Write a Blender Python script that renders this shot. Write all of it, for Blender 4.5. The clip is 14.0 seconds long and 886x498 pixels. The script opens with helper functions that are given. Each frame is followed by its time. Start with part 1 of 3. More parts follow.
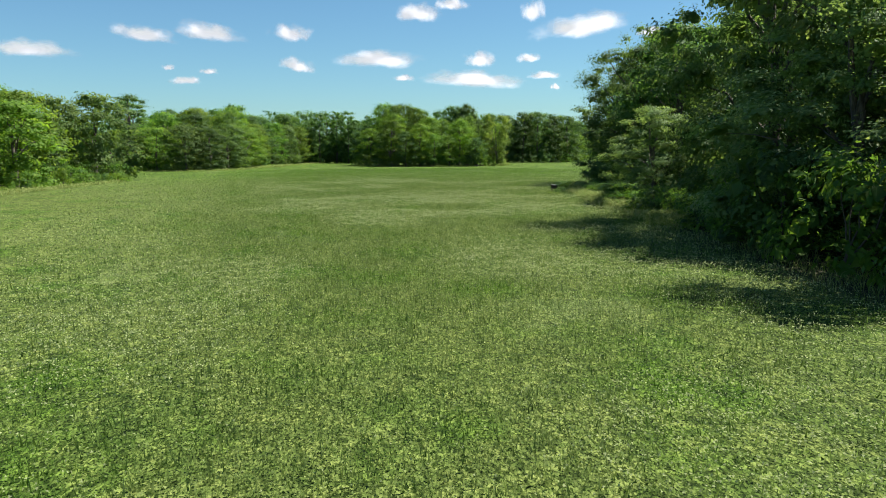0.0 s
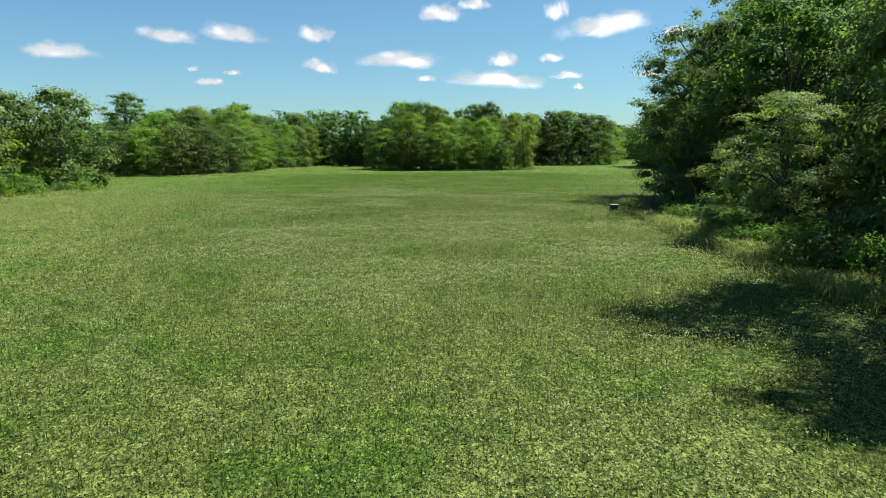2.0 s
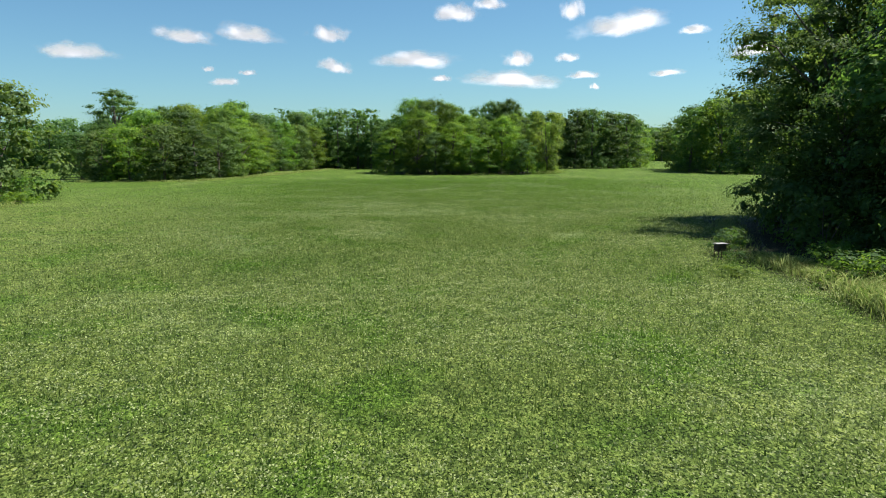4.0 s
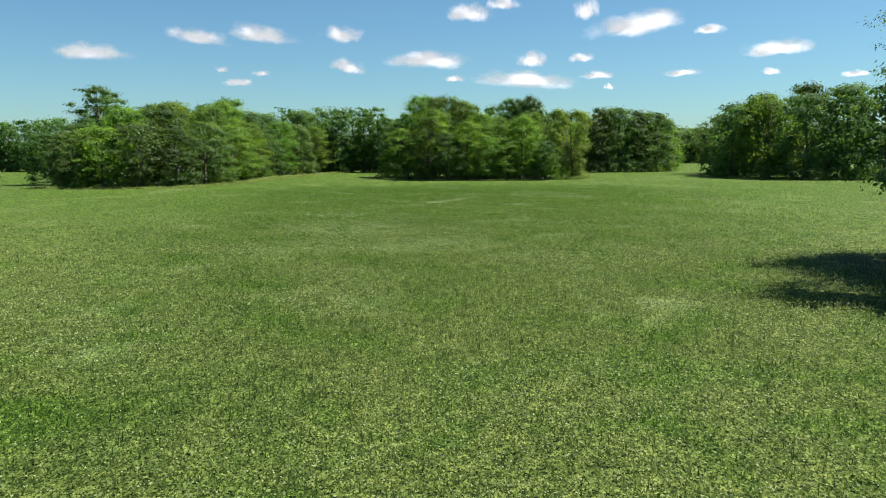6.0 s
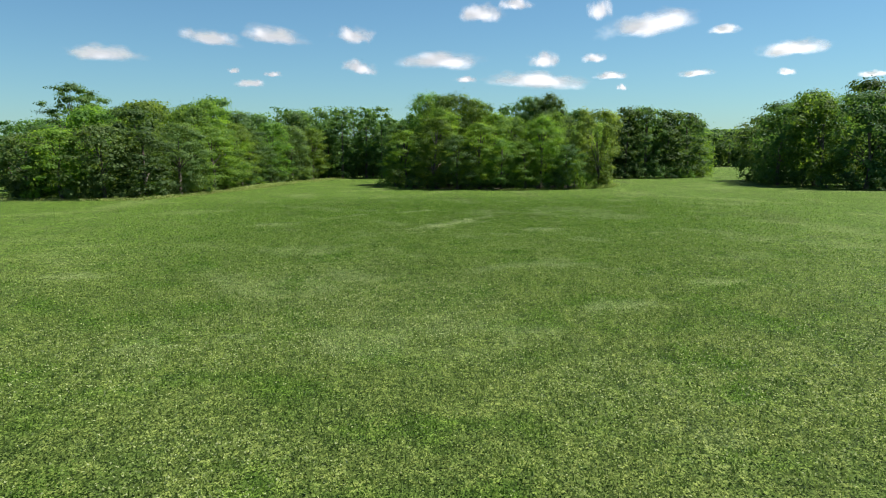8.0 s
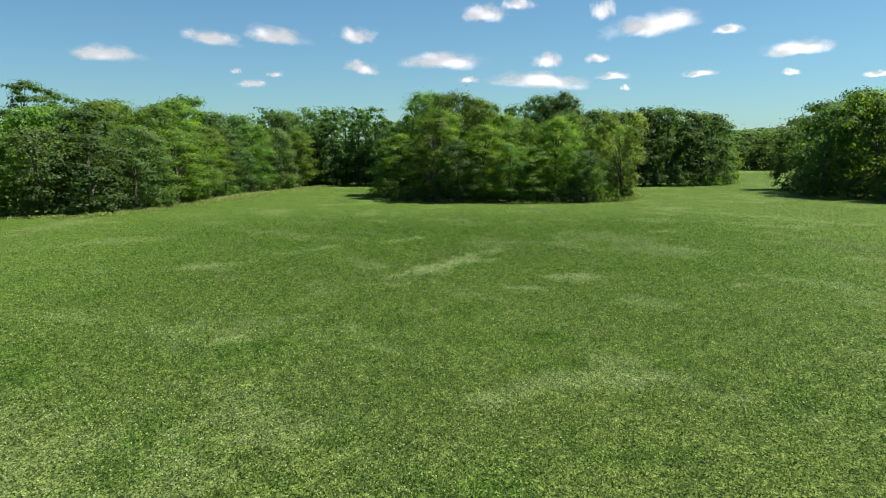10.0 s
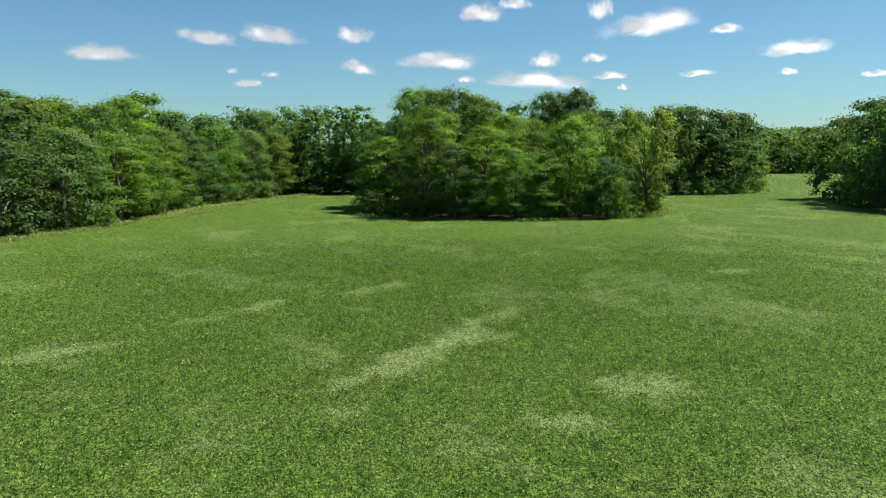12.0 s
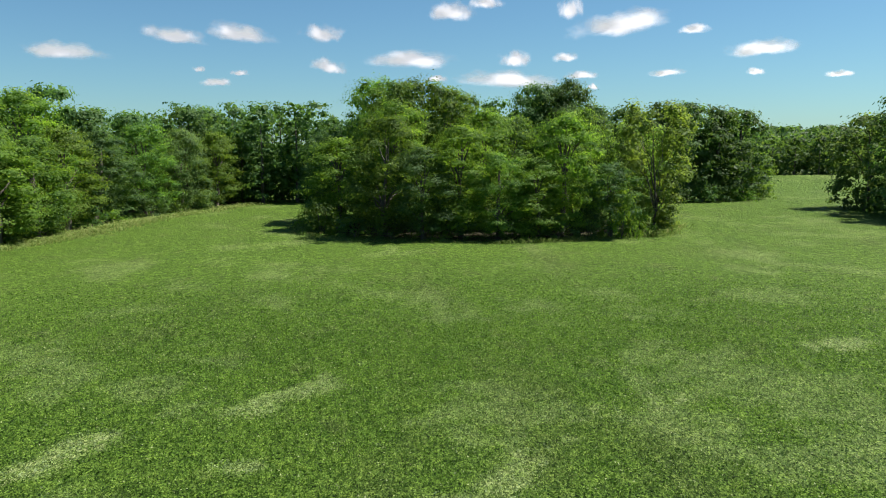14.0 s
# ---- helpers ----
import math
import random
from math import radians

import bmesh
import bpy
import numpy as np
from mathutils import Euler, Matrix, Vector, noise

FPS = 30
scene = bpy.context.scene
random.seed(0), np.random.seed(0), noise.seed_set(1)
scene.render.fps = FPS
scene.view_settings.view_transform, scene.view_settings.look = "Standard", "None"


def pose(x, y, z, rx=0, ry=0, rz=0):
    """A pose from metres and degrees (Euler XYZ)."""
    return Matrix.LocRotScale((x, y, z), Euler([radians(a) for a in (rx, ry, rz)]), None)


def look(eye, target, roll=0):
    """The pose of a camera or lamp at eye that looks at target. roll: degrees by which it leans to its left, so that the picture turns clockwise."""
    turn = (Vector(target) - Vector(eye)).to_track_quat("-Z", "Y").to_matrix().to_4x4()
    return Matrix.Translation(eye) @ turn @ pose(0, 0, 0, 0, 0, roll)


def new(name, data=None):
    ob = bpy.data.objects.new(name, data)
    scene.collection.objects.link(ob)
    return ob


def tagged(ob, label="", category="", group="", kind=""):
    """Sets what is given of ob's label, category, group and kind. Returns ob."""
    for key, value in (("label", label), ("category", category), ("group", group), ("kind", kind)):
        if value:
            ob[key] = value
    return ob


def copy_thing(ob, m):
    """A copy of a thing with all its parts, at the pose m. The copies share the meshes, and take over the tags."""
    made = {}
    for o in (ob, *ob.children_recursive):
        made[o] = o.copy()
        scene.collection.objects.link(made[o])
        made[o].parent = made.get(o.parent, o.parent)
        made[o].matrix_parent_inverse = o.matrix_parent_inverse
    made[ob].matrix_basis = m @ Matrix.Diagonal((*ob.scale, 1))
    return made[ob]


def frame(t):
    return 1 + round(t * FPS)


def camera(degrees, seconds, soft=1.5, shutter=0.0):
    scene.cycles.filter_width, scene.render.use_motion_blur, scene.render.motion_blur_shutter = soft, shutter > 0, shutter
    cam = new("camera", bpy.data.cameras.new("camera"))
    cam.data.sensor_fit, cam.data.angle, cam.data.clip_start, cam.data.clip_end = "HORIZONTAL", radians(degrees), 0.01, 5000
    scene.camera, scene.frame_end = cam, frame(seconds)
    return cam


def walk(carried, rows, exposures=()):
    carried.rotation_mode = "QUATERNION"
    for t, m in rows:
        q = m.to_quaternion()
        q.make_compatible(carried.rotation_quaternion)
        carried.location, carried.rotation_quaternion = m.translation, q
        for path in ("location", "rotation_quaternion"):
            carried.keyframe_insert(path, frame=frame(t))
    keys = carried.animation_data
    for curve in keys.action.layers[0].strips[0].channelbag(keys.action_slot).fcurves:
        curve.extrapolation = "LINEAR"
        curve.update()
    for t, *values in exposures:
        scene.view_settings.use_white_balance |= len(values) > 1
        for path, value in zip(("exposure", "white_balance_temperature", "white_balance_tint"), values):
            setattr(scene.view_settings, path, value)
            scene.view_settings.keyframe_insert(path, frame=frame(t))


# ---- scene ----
cam = camera(62.1, 14.0, soft=1.0)
METRES, EYE, TILT, LEAN, TURN = 113.64, 4.0, 0.0, 0.0, -5.2
ROWS = [
    (0.0, 0.0, 0.0, 0.0, -0.03, -7.66, 0.23),
    (0.5, 0.001, 0.0378, 0.0007, 0.43, -7.65, 0.2),
    (1.0, 0.0017, 0.0751, 0.0017, 0.93, -7.63, 0.23),
    (1.5, 0.0019, 0.1121, 0.0027, 1.32, -7.62, 0.27),
    (2.0, 0.0017, 0.1487, 0.0035, 1.68, -7.61, 0.27),
    (2.5, 0.0014, 0.185, 0.0041, 2.02, -7.61, 0.26),
    (3.0, 0.0008, 0.2212, 0.005, 2.31, -7.61, 0.23),
    (5.5, -0.0082, 0.3932, 0.0093, 3.54, -7.56, 0.22),
    (6.0, -0.0094, 0.4284, 0.0101, 3.81, -7.55, 0.19),
    (6.5, -0.0106, 0.464, 0.0109, 4.13, -7.53, 0.16),
    (7.0, -0.0117, 0.4995, 0.0119, 4.44, -7.52, 0.16),
    (7.5, -0.013, 0.5349, 0.0135, 4.66, -7.51, 0.15),
    (8.0, -0.0147, 0.5704, 0.016, 4.72, -7.48, 0.15),
    (10.5, -0.0236, 0.7443, 0.0257, 4.94, -7.44, 0.15),
    (11.0, -0.0256, 0.7801, 0.0276, 4.91, -7.43, 0.17),
    (11.5, -0.0279, 0.816, 0.0293, 4.83, -7.44, 0.17),
    (12.0, -0.0301, 0.8521, 0.0309, 4.71, -7.46, 0.19),
    (12.5, -0.0322, 0.8885, 0.0322, 4.46, -7.47, 0.2),
    (13.0, -0.034, 0.9252, 0.0333, 4.11, -7.49, 0.2),
    (13.5, -0.0356, 0.9612, 0.0344, 3.43, -7.51, 0.26),
    (14.0, -0.0367, 0.9983, 0.0354, 2.5, -7.52, 0.27),
]
walk(cam, [(t, pose(0, 0, EYE, TILT, LEAN, TURN) @ pose(METRES * x, METRES * y, METRES * z, 90 + pitch, roll, yaw)) for t, x, y, z, yaw, pitch, roll in ROWS], [(0.0, 1.24), (3.0, 1.22), (5.5, 1.15), (14.0, 1.06)])

# ---- world, sun ----
SUN_AZ, SUN_EL = 78.0, 59.0
world = bpy.data.worlds.new("sky")
scene.world = world
world.use_nodes = True
wn, wl = world.node_tree.nodes, world.node_tree.links
sky = wn.new("ShaderNodeTexSky")
sky.sky_type, sky.sun_disc = "NISHITA", False
sky.sun_elevation, sky.sun_rotation = radians(SUN_EL), radians(SUN_AZ)
sky.altitude, sky.air_density, sky.dust_density, sky.ozone_density = 100.0, 1.0, 0.45, 3.0
wn["Background"].inputs["Strength"].default_value = 0.05
tint = wn.new("ShaderNodeMix")
tint.data_type, tint.blend_type = "RGBA", "MULTIPLY"
tint.inputs["Factor"].default_value = 1.0
tint.inputs[7].default_value = (0.69, 0.98, 1.05, 1)
wl.new(sky.outputs["Color"], tint.inputs[6])
wl.new(tint.outputs[2], wn["Background"].inputs["Color"])
sun = new("sun", bpy.data.lights.new("sun", "SUN"))
sun.data.energy, sun.data.angle, sun.data.color = 5.0, radians(0.53), (1.0, 0.952, 0.888)
S = Vector((math.sin(radians(SUN_AZ)) * math.cos(radians(SUN_EL)), math.cos(radians(SUN_AZ)) * math.cos(radians(SUN_EL)), math.sin(radians(SUN_EL))))
sun.matrix_world = look(S * 200, (0, 0, 0))

rng = np.random.default_rng(7)


# ---- materials ----
def material(name):
    m = bpy.data.materials.new(name)
    m.use_nodes = True
    nodes, links = m.node_tree.nodes, m.node_tree.links
    nodes.clear()
    out = nodes.new("ShaderNodeOutputMaterial")
    return m, nodes, links, out


def node(nodes, kind, **values):
    n = nodes.new(kind)
    for key, value in values.items():
        n.inputs[key].default_value = value
    return n


def mix_colour(nodes, links, fac, a, b, blend="MIX"):
    """Mixes two colours; each may be a tuple or a socket."""
    n = nodes.new("ShaderNodeMix")
    n.data_type, n.blend_type = "RGBA", blend
    for socket, value in ((n.inputs["Factor"], fac), (n.inputs[6], a), (n.inputs[7], b)):
        if isinstance(value, (int, float)):
            socket.default_value = value
        elif isinstance(value, tuple):
            socket.default_value = (*value, 1)
        else:
            links.new(value, socket)
    return n.outputs[2]


def ramp(nodes, links, source, low, high):
    n = nodes.new("ShaderNodeMapRange")
    n.interpolation_type = "SMOOTHSTEP"
    n.inputs["From Min"].default_value, n.inputs["From Max"].default_value = low, high
    links.new(source, n.inputs["Value"])
    return n.outputs["Result"]


def noise_tex(nodes, links, coords, scale, detail=3.0, rough=0.55, stretch=None, turn=0.0):
    n = node(nodes, "ShaderNodeTexNoise", Scale=scale, Detail=detail, Roughness=rough)
    if stretch:
        mp = nodes.new("ShaderNodeMapping")
        mp.inputs["Rotation"].default_value = (0, 0, radians(turn))
        mp.inputs["Scale"].default_value = stretch
        links.new(coords, mp.inputs["Vector"])
        coords = mp.outputs["Vector"]
    links.new(coords, n.inputs["Vector"])
    return n.outputs["Fac"]


def leaf_material(name, dark, mid, light, translucent=0.35, rough=0.55, spread=0.27):
    """Leaves: colour varies from tree to tree, from bough to bough and from leaf to leaf; some light passes through."""
    m, nodes, links, out = material(name)
    tc, geo, info = nodes.new("ShaderNodeTexCoord"), nodes.new("ShaderNodeNewGeometry"), nodes.new("ShaderNodeObjectInfo")
    bough = ramp(nodes, links, noise_tex(nodes, links, tc.outputs["Object"], 0.45, 2.0), 0.35, 0.68)
    c = mix_colour(nodes, links, bough, dark, mid)
    c = mix_colour(nodes, links, ramp(nodes, links, geo.outputs["Random Per Island"], 1.0 - spread, 1.15), c, light)
    hue = nodes.new("ShaderNodeHueSaturation")
    links.new(c, hue.inputs["Color"])
    for socket, lo, hi in (("Hue", 0.496, 0.517), ("Value", 0.95, 1.5)):
        mr = nodes.new("ShaderNodeMapRange")
        mr.inputs["To Min"].default_value, mr.inputs["To Max"].default_value = lo, hi
        links.new(info.outputs["Random"], mr.inputs["Value"])
        links.new(mr.outputs["Result"], hue.inputs[socket])
    p = node(nodes, "ShaderNodeBsdfPrincipled", Roughness=rough)
    p.inputs["Specular IOR Level"].default_value = 0.2
    links.new(hue.outputs["Color"], p.inputs["Base Color"])
    tr = nodes.new("ShaderNodeBsdfTranslucent")
    links.new(mix_colour(nodes, links, 1.0, hue.outputs["Color"], (1.25, 1.2, 0.55), "MULTIPLY"), tr.inputs["Color"])
    mx = node(nodes, "ShaderNodeMixShader", Fac=translucent)
    links.new(p.outputs[0], mx.inputs[1])
    links.new(tr.outputs[0], mx.inputs[2])
    links.new(mx.outputs[0], out.inputs["Surface"])
    return m


LEAF_GREEN = leaf_material("leaves_green", (0.060, 0.120, 0.024), (0.124, 0.206, 0.034), (0.198, 0.275, 0.055), 0.62)
LEAF_DARK = leaf_material("leaves_dark", (0.048, 0.094, 0.030), (0.085, 0.150, 0.042), (0.145, 0.208, 0.064), 0.58)
LEAF_LIGHT = leaf_material("leaves_light", (0.088, 0.150, 0.024), (0.144, 0.226, 0.036), (0.219, 0.290, 0.055), 0.64)
LEAF_OLIVE = leaf_material("leaves_olive", (0.123, 0.195, 0.045), (0.182, 0.265, 0.058), (0.235, 0.310, 0.080), 0.62)
LEAF_WOOD = leaf_material("leaves_wood_edge", (0.070, 0.122, 0.040), (0.125, 0.192, 0.066), (0.235, 0.300, 0.125), 0.58, spread=0.22)
LEAF_PALE = leaf_material("leaves_pale", (0.115, 0.175, 0.068), (0.185, 0.262, 0.100), (0.300, 0.360, 0.175), 0.58, spread=0.22)
LEAF_GREY = leaf_material("leaves_grey_green", (0.064, 0.104, 0.032), (0.103, 0.152, 0.044), (0.171, 0.215, 0.075), 0.56)


def bark_material():
    m, nodes, links, out = material("bark")
    tc = nodes.new("ShaderNodeTexCoord")
    f = noise_tex(nodes, links, tc.outputs["Object"], 3.0, 5.0, 0.65, (3, 3, 0.6))
    c = mix_colour(nodes, links, ramp(nodes, links, f, 0.35, 0.7), (0.045, 0.036, 0.028), (0.15, 0.125, 0.1))
    c = mix_colour(nodes, links, ramp(nodes, links, noise_tex(nodes, links, tc.outputs["Object"], 0.8), 0.5, 0.75), c, (0.10, 0.11, 0.07))
    p = node(nodes, "ShaderNodeBsdfPrincipled", Roughness=0.9)
    bump = node(nodes, "ShaderNodeBump", Strength=0.8, Distance=0.04)
    links.new(f, bump.inputs["Height"])
    links.new(bump.outputs["Normal"], p.inputs["Normal"])
    links.new(c, p.inputs["Base Color"])
    links.new(p.outputs[0], out.inputs["Surface"])
    return m


BARK = bark_material()


def field_colour(nodes, links, xy):
    """The meadow's colour by place: broad tints, long pale streaks, mottling."""
    sep = nodes.new("ShaderNodeSeparateXYZ")
    links.new(xy, sep.inputs[0])
    broad = noise_tex(nodes, links, xy, 0.045, 3.0)
    lush = nodes.new("ShaderNodeMath")
    lush.operation, lush.inputs[1].default_value = "MULTIPLY_ADD", 45.0
    links.new(broad, lush.inputs[0])
    links.new(sep.outputs[1], lush.inputs[2])
    c = mix_colour(nodes, links, ramp(nodes, links, lush.outputs[0], 88.0, 165.0), (0.134, 0.160, 0.040), (0.096, 0.151, 0.0190))
    c = mix_colour(nodes, links, ramp(nodes, links, noise_tex(nodes, links, xy, 0.16, 4.0, 0.6, (1.0, 0.35, 1), -32), 0.52, 0.72), c, (0.100, 0.134, 0.029))
    c = mix_colour(nodes, links, ramp(nodes, links, noise_tex(nodes, links, xy, 0.3, 4.0, 0.65), 0.48, 0.66), c, (0.081, 0.133, 0.0165))
    c = mix_colour(nodes, links, ramp(nodes, links, noise_tex(nodes, links, xy, 0.42, 5.0, 0.7, (1.0, 0.6, 1), 25), 0.55, 0.66), c, (0.106, 0.140, 0.031))
    c = mix_colour(nodes, links, ramp(nodes, links, noise_tex(nodes, links, xy, 1.1, 4.0, 0.65), 0.56, 0.70), c, mix_colour(nodes, links, 1.0, c, (0.62, 0.69, 0.58), "MULTIPLY"))
    tuft = ramp(nodes, links, noise_tex(nodes, links, xy, 2.3, 5.0, 0.68), 0.40, 0.60)
    c = mix_colour(nodes, links, 1.0, c, mix_colour(nodes, links, tuft, (1.24, 1.2, 1.22), (0.68, 0.75, 0.66)), "MULTIPLY")
    small = ramp(nodes, links, noise_tex(nodes, links, xy, 6.5, 3.0, 0.6), 0.42, 0.58)
    c = mix_colour(nodes, links, 1.0, c, mix_colour(nodes, links, small, (1.22, 1.18, 1.22), (0.70, 0.77, 0.66)), "MULTIPLY")
    return c


def drilled(nodes, links, xy):
    """Plants stand in drilled rows along y: cells longer that way."""
    mp = nodes.new("ShaderNodeMapping")
    mp.inputs["Scale"].default_value = (1.0, 0.42, 1.0)
    links.new(xy, mp.inputs["Vector"])
    return mp.outputs["Vector"]


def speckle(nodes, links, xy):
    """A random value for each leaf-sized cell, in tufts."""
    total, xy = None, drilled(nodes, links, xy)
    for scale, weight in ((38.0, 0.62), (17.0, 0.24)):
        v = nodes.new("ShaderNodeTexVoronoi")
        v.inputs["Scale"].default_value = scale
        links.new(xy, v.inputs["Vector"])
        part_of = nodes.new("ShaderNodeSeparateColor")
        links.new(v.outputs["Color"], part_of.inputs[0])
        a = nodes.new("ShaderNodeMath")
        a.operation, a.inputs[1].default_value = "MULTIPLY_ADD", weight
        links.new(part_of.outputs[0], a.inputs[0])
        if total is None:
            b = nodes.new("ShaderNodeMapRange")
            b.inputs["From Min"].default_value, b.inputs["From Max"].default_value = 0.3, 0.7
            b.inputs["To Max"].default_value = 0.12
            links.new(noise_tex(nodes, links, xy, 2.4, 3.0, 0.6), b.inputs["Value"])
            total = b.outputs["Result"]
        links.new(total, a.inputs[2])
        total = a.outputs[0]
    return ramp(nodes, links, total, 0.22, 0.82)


def ground_material():
    m, nodes, links, out = material("meadow_ground")
    geo = nodes.new("ShaderNodeNewGeometry")
    xy = geo.outputs["Position"]
    c = field_colour(nodes, links, xy)
    dry = nodes.new("ShaderNodeAttribute")
    dry.attribute_name = "dry"
    straw = mix_colour(nodes, links, ramp(nodes, links, noise_tex(nodes, links, xy, 3.0, 4.0), 0.35, 0.7), (0.175, 0.225, 0.062), (0.290, 0.305, 0.130))
    broken = nodes.new("ShaderNodeMath")
    broken.operation = "MULTIPLY"
    links.new(dry.outputs["Fac"], broken.inputs[0])
    links.new(ramp(nodes, links, noise_tex(nodes, links, xy, 3.2, 4.0, 0.65), 0.30, 0.48), broken.inputs[1])
    c = mix_colour(nodes, links, broken.outputs[0], c, straw)
    litter = nodes.new("ShaderNodeAttribute")
    litter.attribute_name = "litter"
    c = mix_colour(nodes, links, litter.outputs["Fac"], c, (0.056, 0.048, 0.028))
    # shade in the gaps between plants, put into the ground's colour
    gap_shade = nodes.new("ShaderNodeAttribute")
    gap_shade.attribute_name = "gap_shade"
    c = mix_colour(nodes, links, gap_shade.outputs["Fac"], c, mix_colour(nodes, links, 1.0, c, (0.50, 0.56, 0.44), "MULTIPLY"))
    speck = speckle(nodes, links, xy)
    # leaf tones at random; the low end paints in dark, shaded gaps between leaves
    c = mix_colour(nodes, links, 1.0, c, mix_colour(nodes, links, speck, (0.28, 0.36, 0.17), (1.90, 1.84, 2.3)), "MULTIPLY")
    p = node(nodes, "ShaderNodeBsdfPrincipled", Roughness=0.85)
    p.inputs["Specular IOR Level"].default_value = 0.1
    links.new(c, p.inputs["Base Color"])
    clump = noise_tex(nodes, links, xy, 1.6, 5.0, 0.7)
    bump = node(nodes, "ShaderNodeBump", Strength=1.0, Distance=0.14)
    links.new(clump, bump.inputs["Height"])
    leafy = node(nodes, "ShaderNodeBump", Strength=0.7, Distance=0.05)
    links.new(speck, leafy.inputs["Height"])
    links.new(bump.outputs["Normal"], leafy.inputs["Normal"])
    links.new(leafy.outputs["Normal"], p.inputs["Normal"])
    links.new(p.outputs[0], out.inputs["Surface"])
    return m


def plant_material(name, tip, straw, translucent=0.3):
    """Low plants of the meadow: the field's colour by place, each leaf a little lighter or darker."""
    m, nodes, links, out = material(name)
    geo = nodes.new("ShaderNodeNewGeometry")
    c = field_colour(nodes, links, geo.outputs["Position"])
    dry = nodes.new("ShaderNodeAttribute")
    dry.attribute_name = "dry"
    c = mix_colour(nodes, links, dry.outputs["Fac"], c, straw)
    rnd = geo.outputs["Random Per Island"]
    c = mix_colour(nodes, links, 1.0, c, mix_colour(nodes, links, rnd, (0.74, 0.92, 0.66), (1.72, 1.80, 2.4)), "MULTIPLY")
    head = nodes.new("ShaderNodeAttribute")
    head.attribute_name = "head"
    c = mix_colour(nodes, links, head.outputs["Fac"], c, tip)
    p = node(nodes, "ShaderNodeBsdfPrincipled", Roughness=0.75)
    p.inputs["Specular IOR Level"].default_value = 0.15
    links.new(c, p.inputs["Base Color"])
    tr = nodes.new("ShaderNodeBsdfTranslucent")
    links.new(c, tr.inputs["Color"])
    mx = node(nodes, "ShaderNodeMixShader", Fac=translucent)
    links.new(p.outputs[0], mx.inputs[1])
    links.new(tr.outputs[0], mx.inputs[2])
    links.new(mx.outputs[0], out.inputs["Surface"])
    return m


GROUND = ground_material()
CLOVER = plant_material("clover", (0.36, 0.41, 0.19), (0.20, 0.23, 0.09), 0.5)
TALL = plant_material("tall_grass", (0.30, 0.29, 0.10), (0.27, 0.285, 0.085), 0.55)


def cloud_material():
    m, nodes, links, out = material("cloud_vapour")
    tc, info = nodes.new("ShaderNodeTexCoord"), nodes.new("ShaderNodeObjectInfo")
    sep = nodes.new("ShaderNodeSeparateXYZ")
    links.new(tc.outputs["Object"], sep.inputs[0])

    def maths(op, a, b=None):
        n = nodes.new("ShaderNodeMath")
        n.operation = op
        for socket, value in zip(n.inputs, (a, b)):
            if isinstance(value, (int, float)):
                socket.default_value = value
            elif value is not None:
                links.new(value, socket)
        return n.outputs[0]
    shift = nodes.new("ShaderNodeVectorMath")
    shift.operation = "MULTIPLY_ADD"
    shift.inputs[1].default_value = (1.0, 1.0, 0.45)
    links.new(tc.outputs["Object"], shift.inputs[0])
    comb = nodes.new("ShaderNodeCombineXYZ")
    links.new(maths("MULTIPLY", info.outputs["Random"], 40.0), comb.inputs[0])
    links.new(comb.outputs[0], shift.inputs[2])
    puff = noise_tex(nodes, links, shift.outputs[0], 2.2, 5.0, 0.5)
    below = maths("MINIMUM", sep.outputs[2], 0.0)
    z = maths("ADD", sep.outputs[2], maths("MULTIPLY", below, 0.7))
    r = maths("SQRT", maths("ADD", maths("MULTIPLY", sep.outputs[0], sep.outputs[0]), maths("MULTIPLY", z, z)))
    dens = maths("ADD", maths("SUBTRACT", 0.78, r), maths("MULTIPLY", maths("SUBTRACT", puff, 0.5), 1.15))
    alpha = maths("MULTIPLY", ramp(nodes, links, dens, -0.12, 0.58), 0.97)
    # even glow added in place of sunlight scattered inside the vapour
    em = node(nodes, "ShaderNodeEmission", Strength=0.31)
    em.inputs["Color"].default_value = (0.98, 0.95, 0.97, 1)
    df = nodes.new("ShaderNodeBsdfTranslucent")
    df.inputs["Color"].default_value = (0.45, 0.44, 0.45, 1)
    add = nodes.new("ShaderNodeAddShader")
    links.new(em.outputs[0], add.inputs[0])
    links.new(df.outputs[0], add.inputs[1])
    tp = nodes.new("ShaderNodeBsdfTransparent")
    mx = nodes.new("ShaderNodeMixShader")
    links.new(alpha, mx.inputs[0])
    links.new(tp.outputs[0], mx.inputs[1])
    links.new(add.outputs[0], mx.inputs[2])
    links.new(mx.outputs[0], out.inputs["Surface"])
    return m


CLOUD = cloud_material()


# ---- mesh helpers ----
def mesh_of(name, verts, faces, mat, smooth=False):
    """A mesh from arrays: verts (n, 3), faces (m, k) with the same k."""
    me = bpy.data.meshes.new(name)
    verts, faces = np.asarray(verts, np.float32), np.asarray(faces, np.int32)
    m, k = faces.shape
    me.vertices.add(len(verts))
    me.vertices.foreach_set("co", verts.ravel())
    me.loops.add(m * k)
    me.loops.foreach_set("vertex_index", faces.ravel())
    me.polygons.add(m)
    me.polygons.foreach_set("loop_start", np.arange(0, m * k, k, dtype=np.int32))
    me.update(calc_edges=True)
    me.polygons.foreach_set("use_smooth", np.full(m, smooth))
    me.materials.append(mat)
    return me


def unit(v):
    return v / np.maximum(np.linalg.norm(v, axis=1, keepdims=True), 1e-6)


def step(a, b, x):
    t = np.clip((np.asarray(x, float) - a) / (b - a), 0, 1)
    return t * t * (3 - 2 * t)


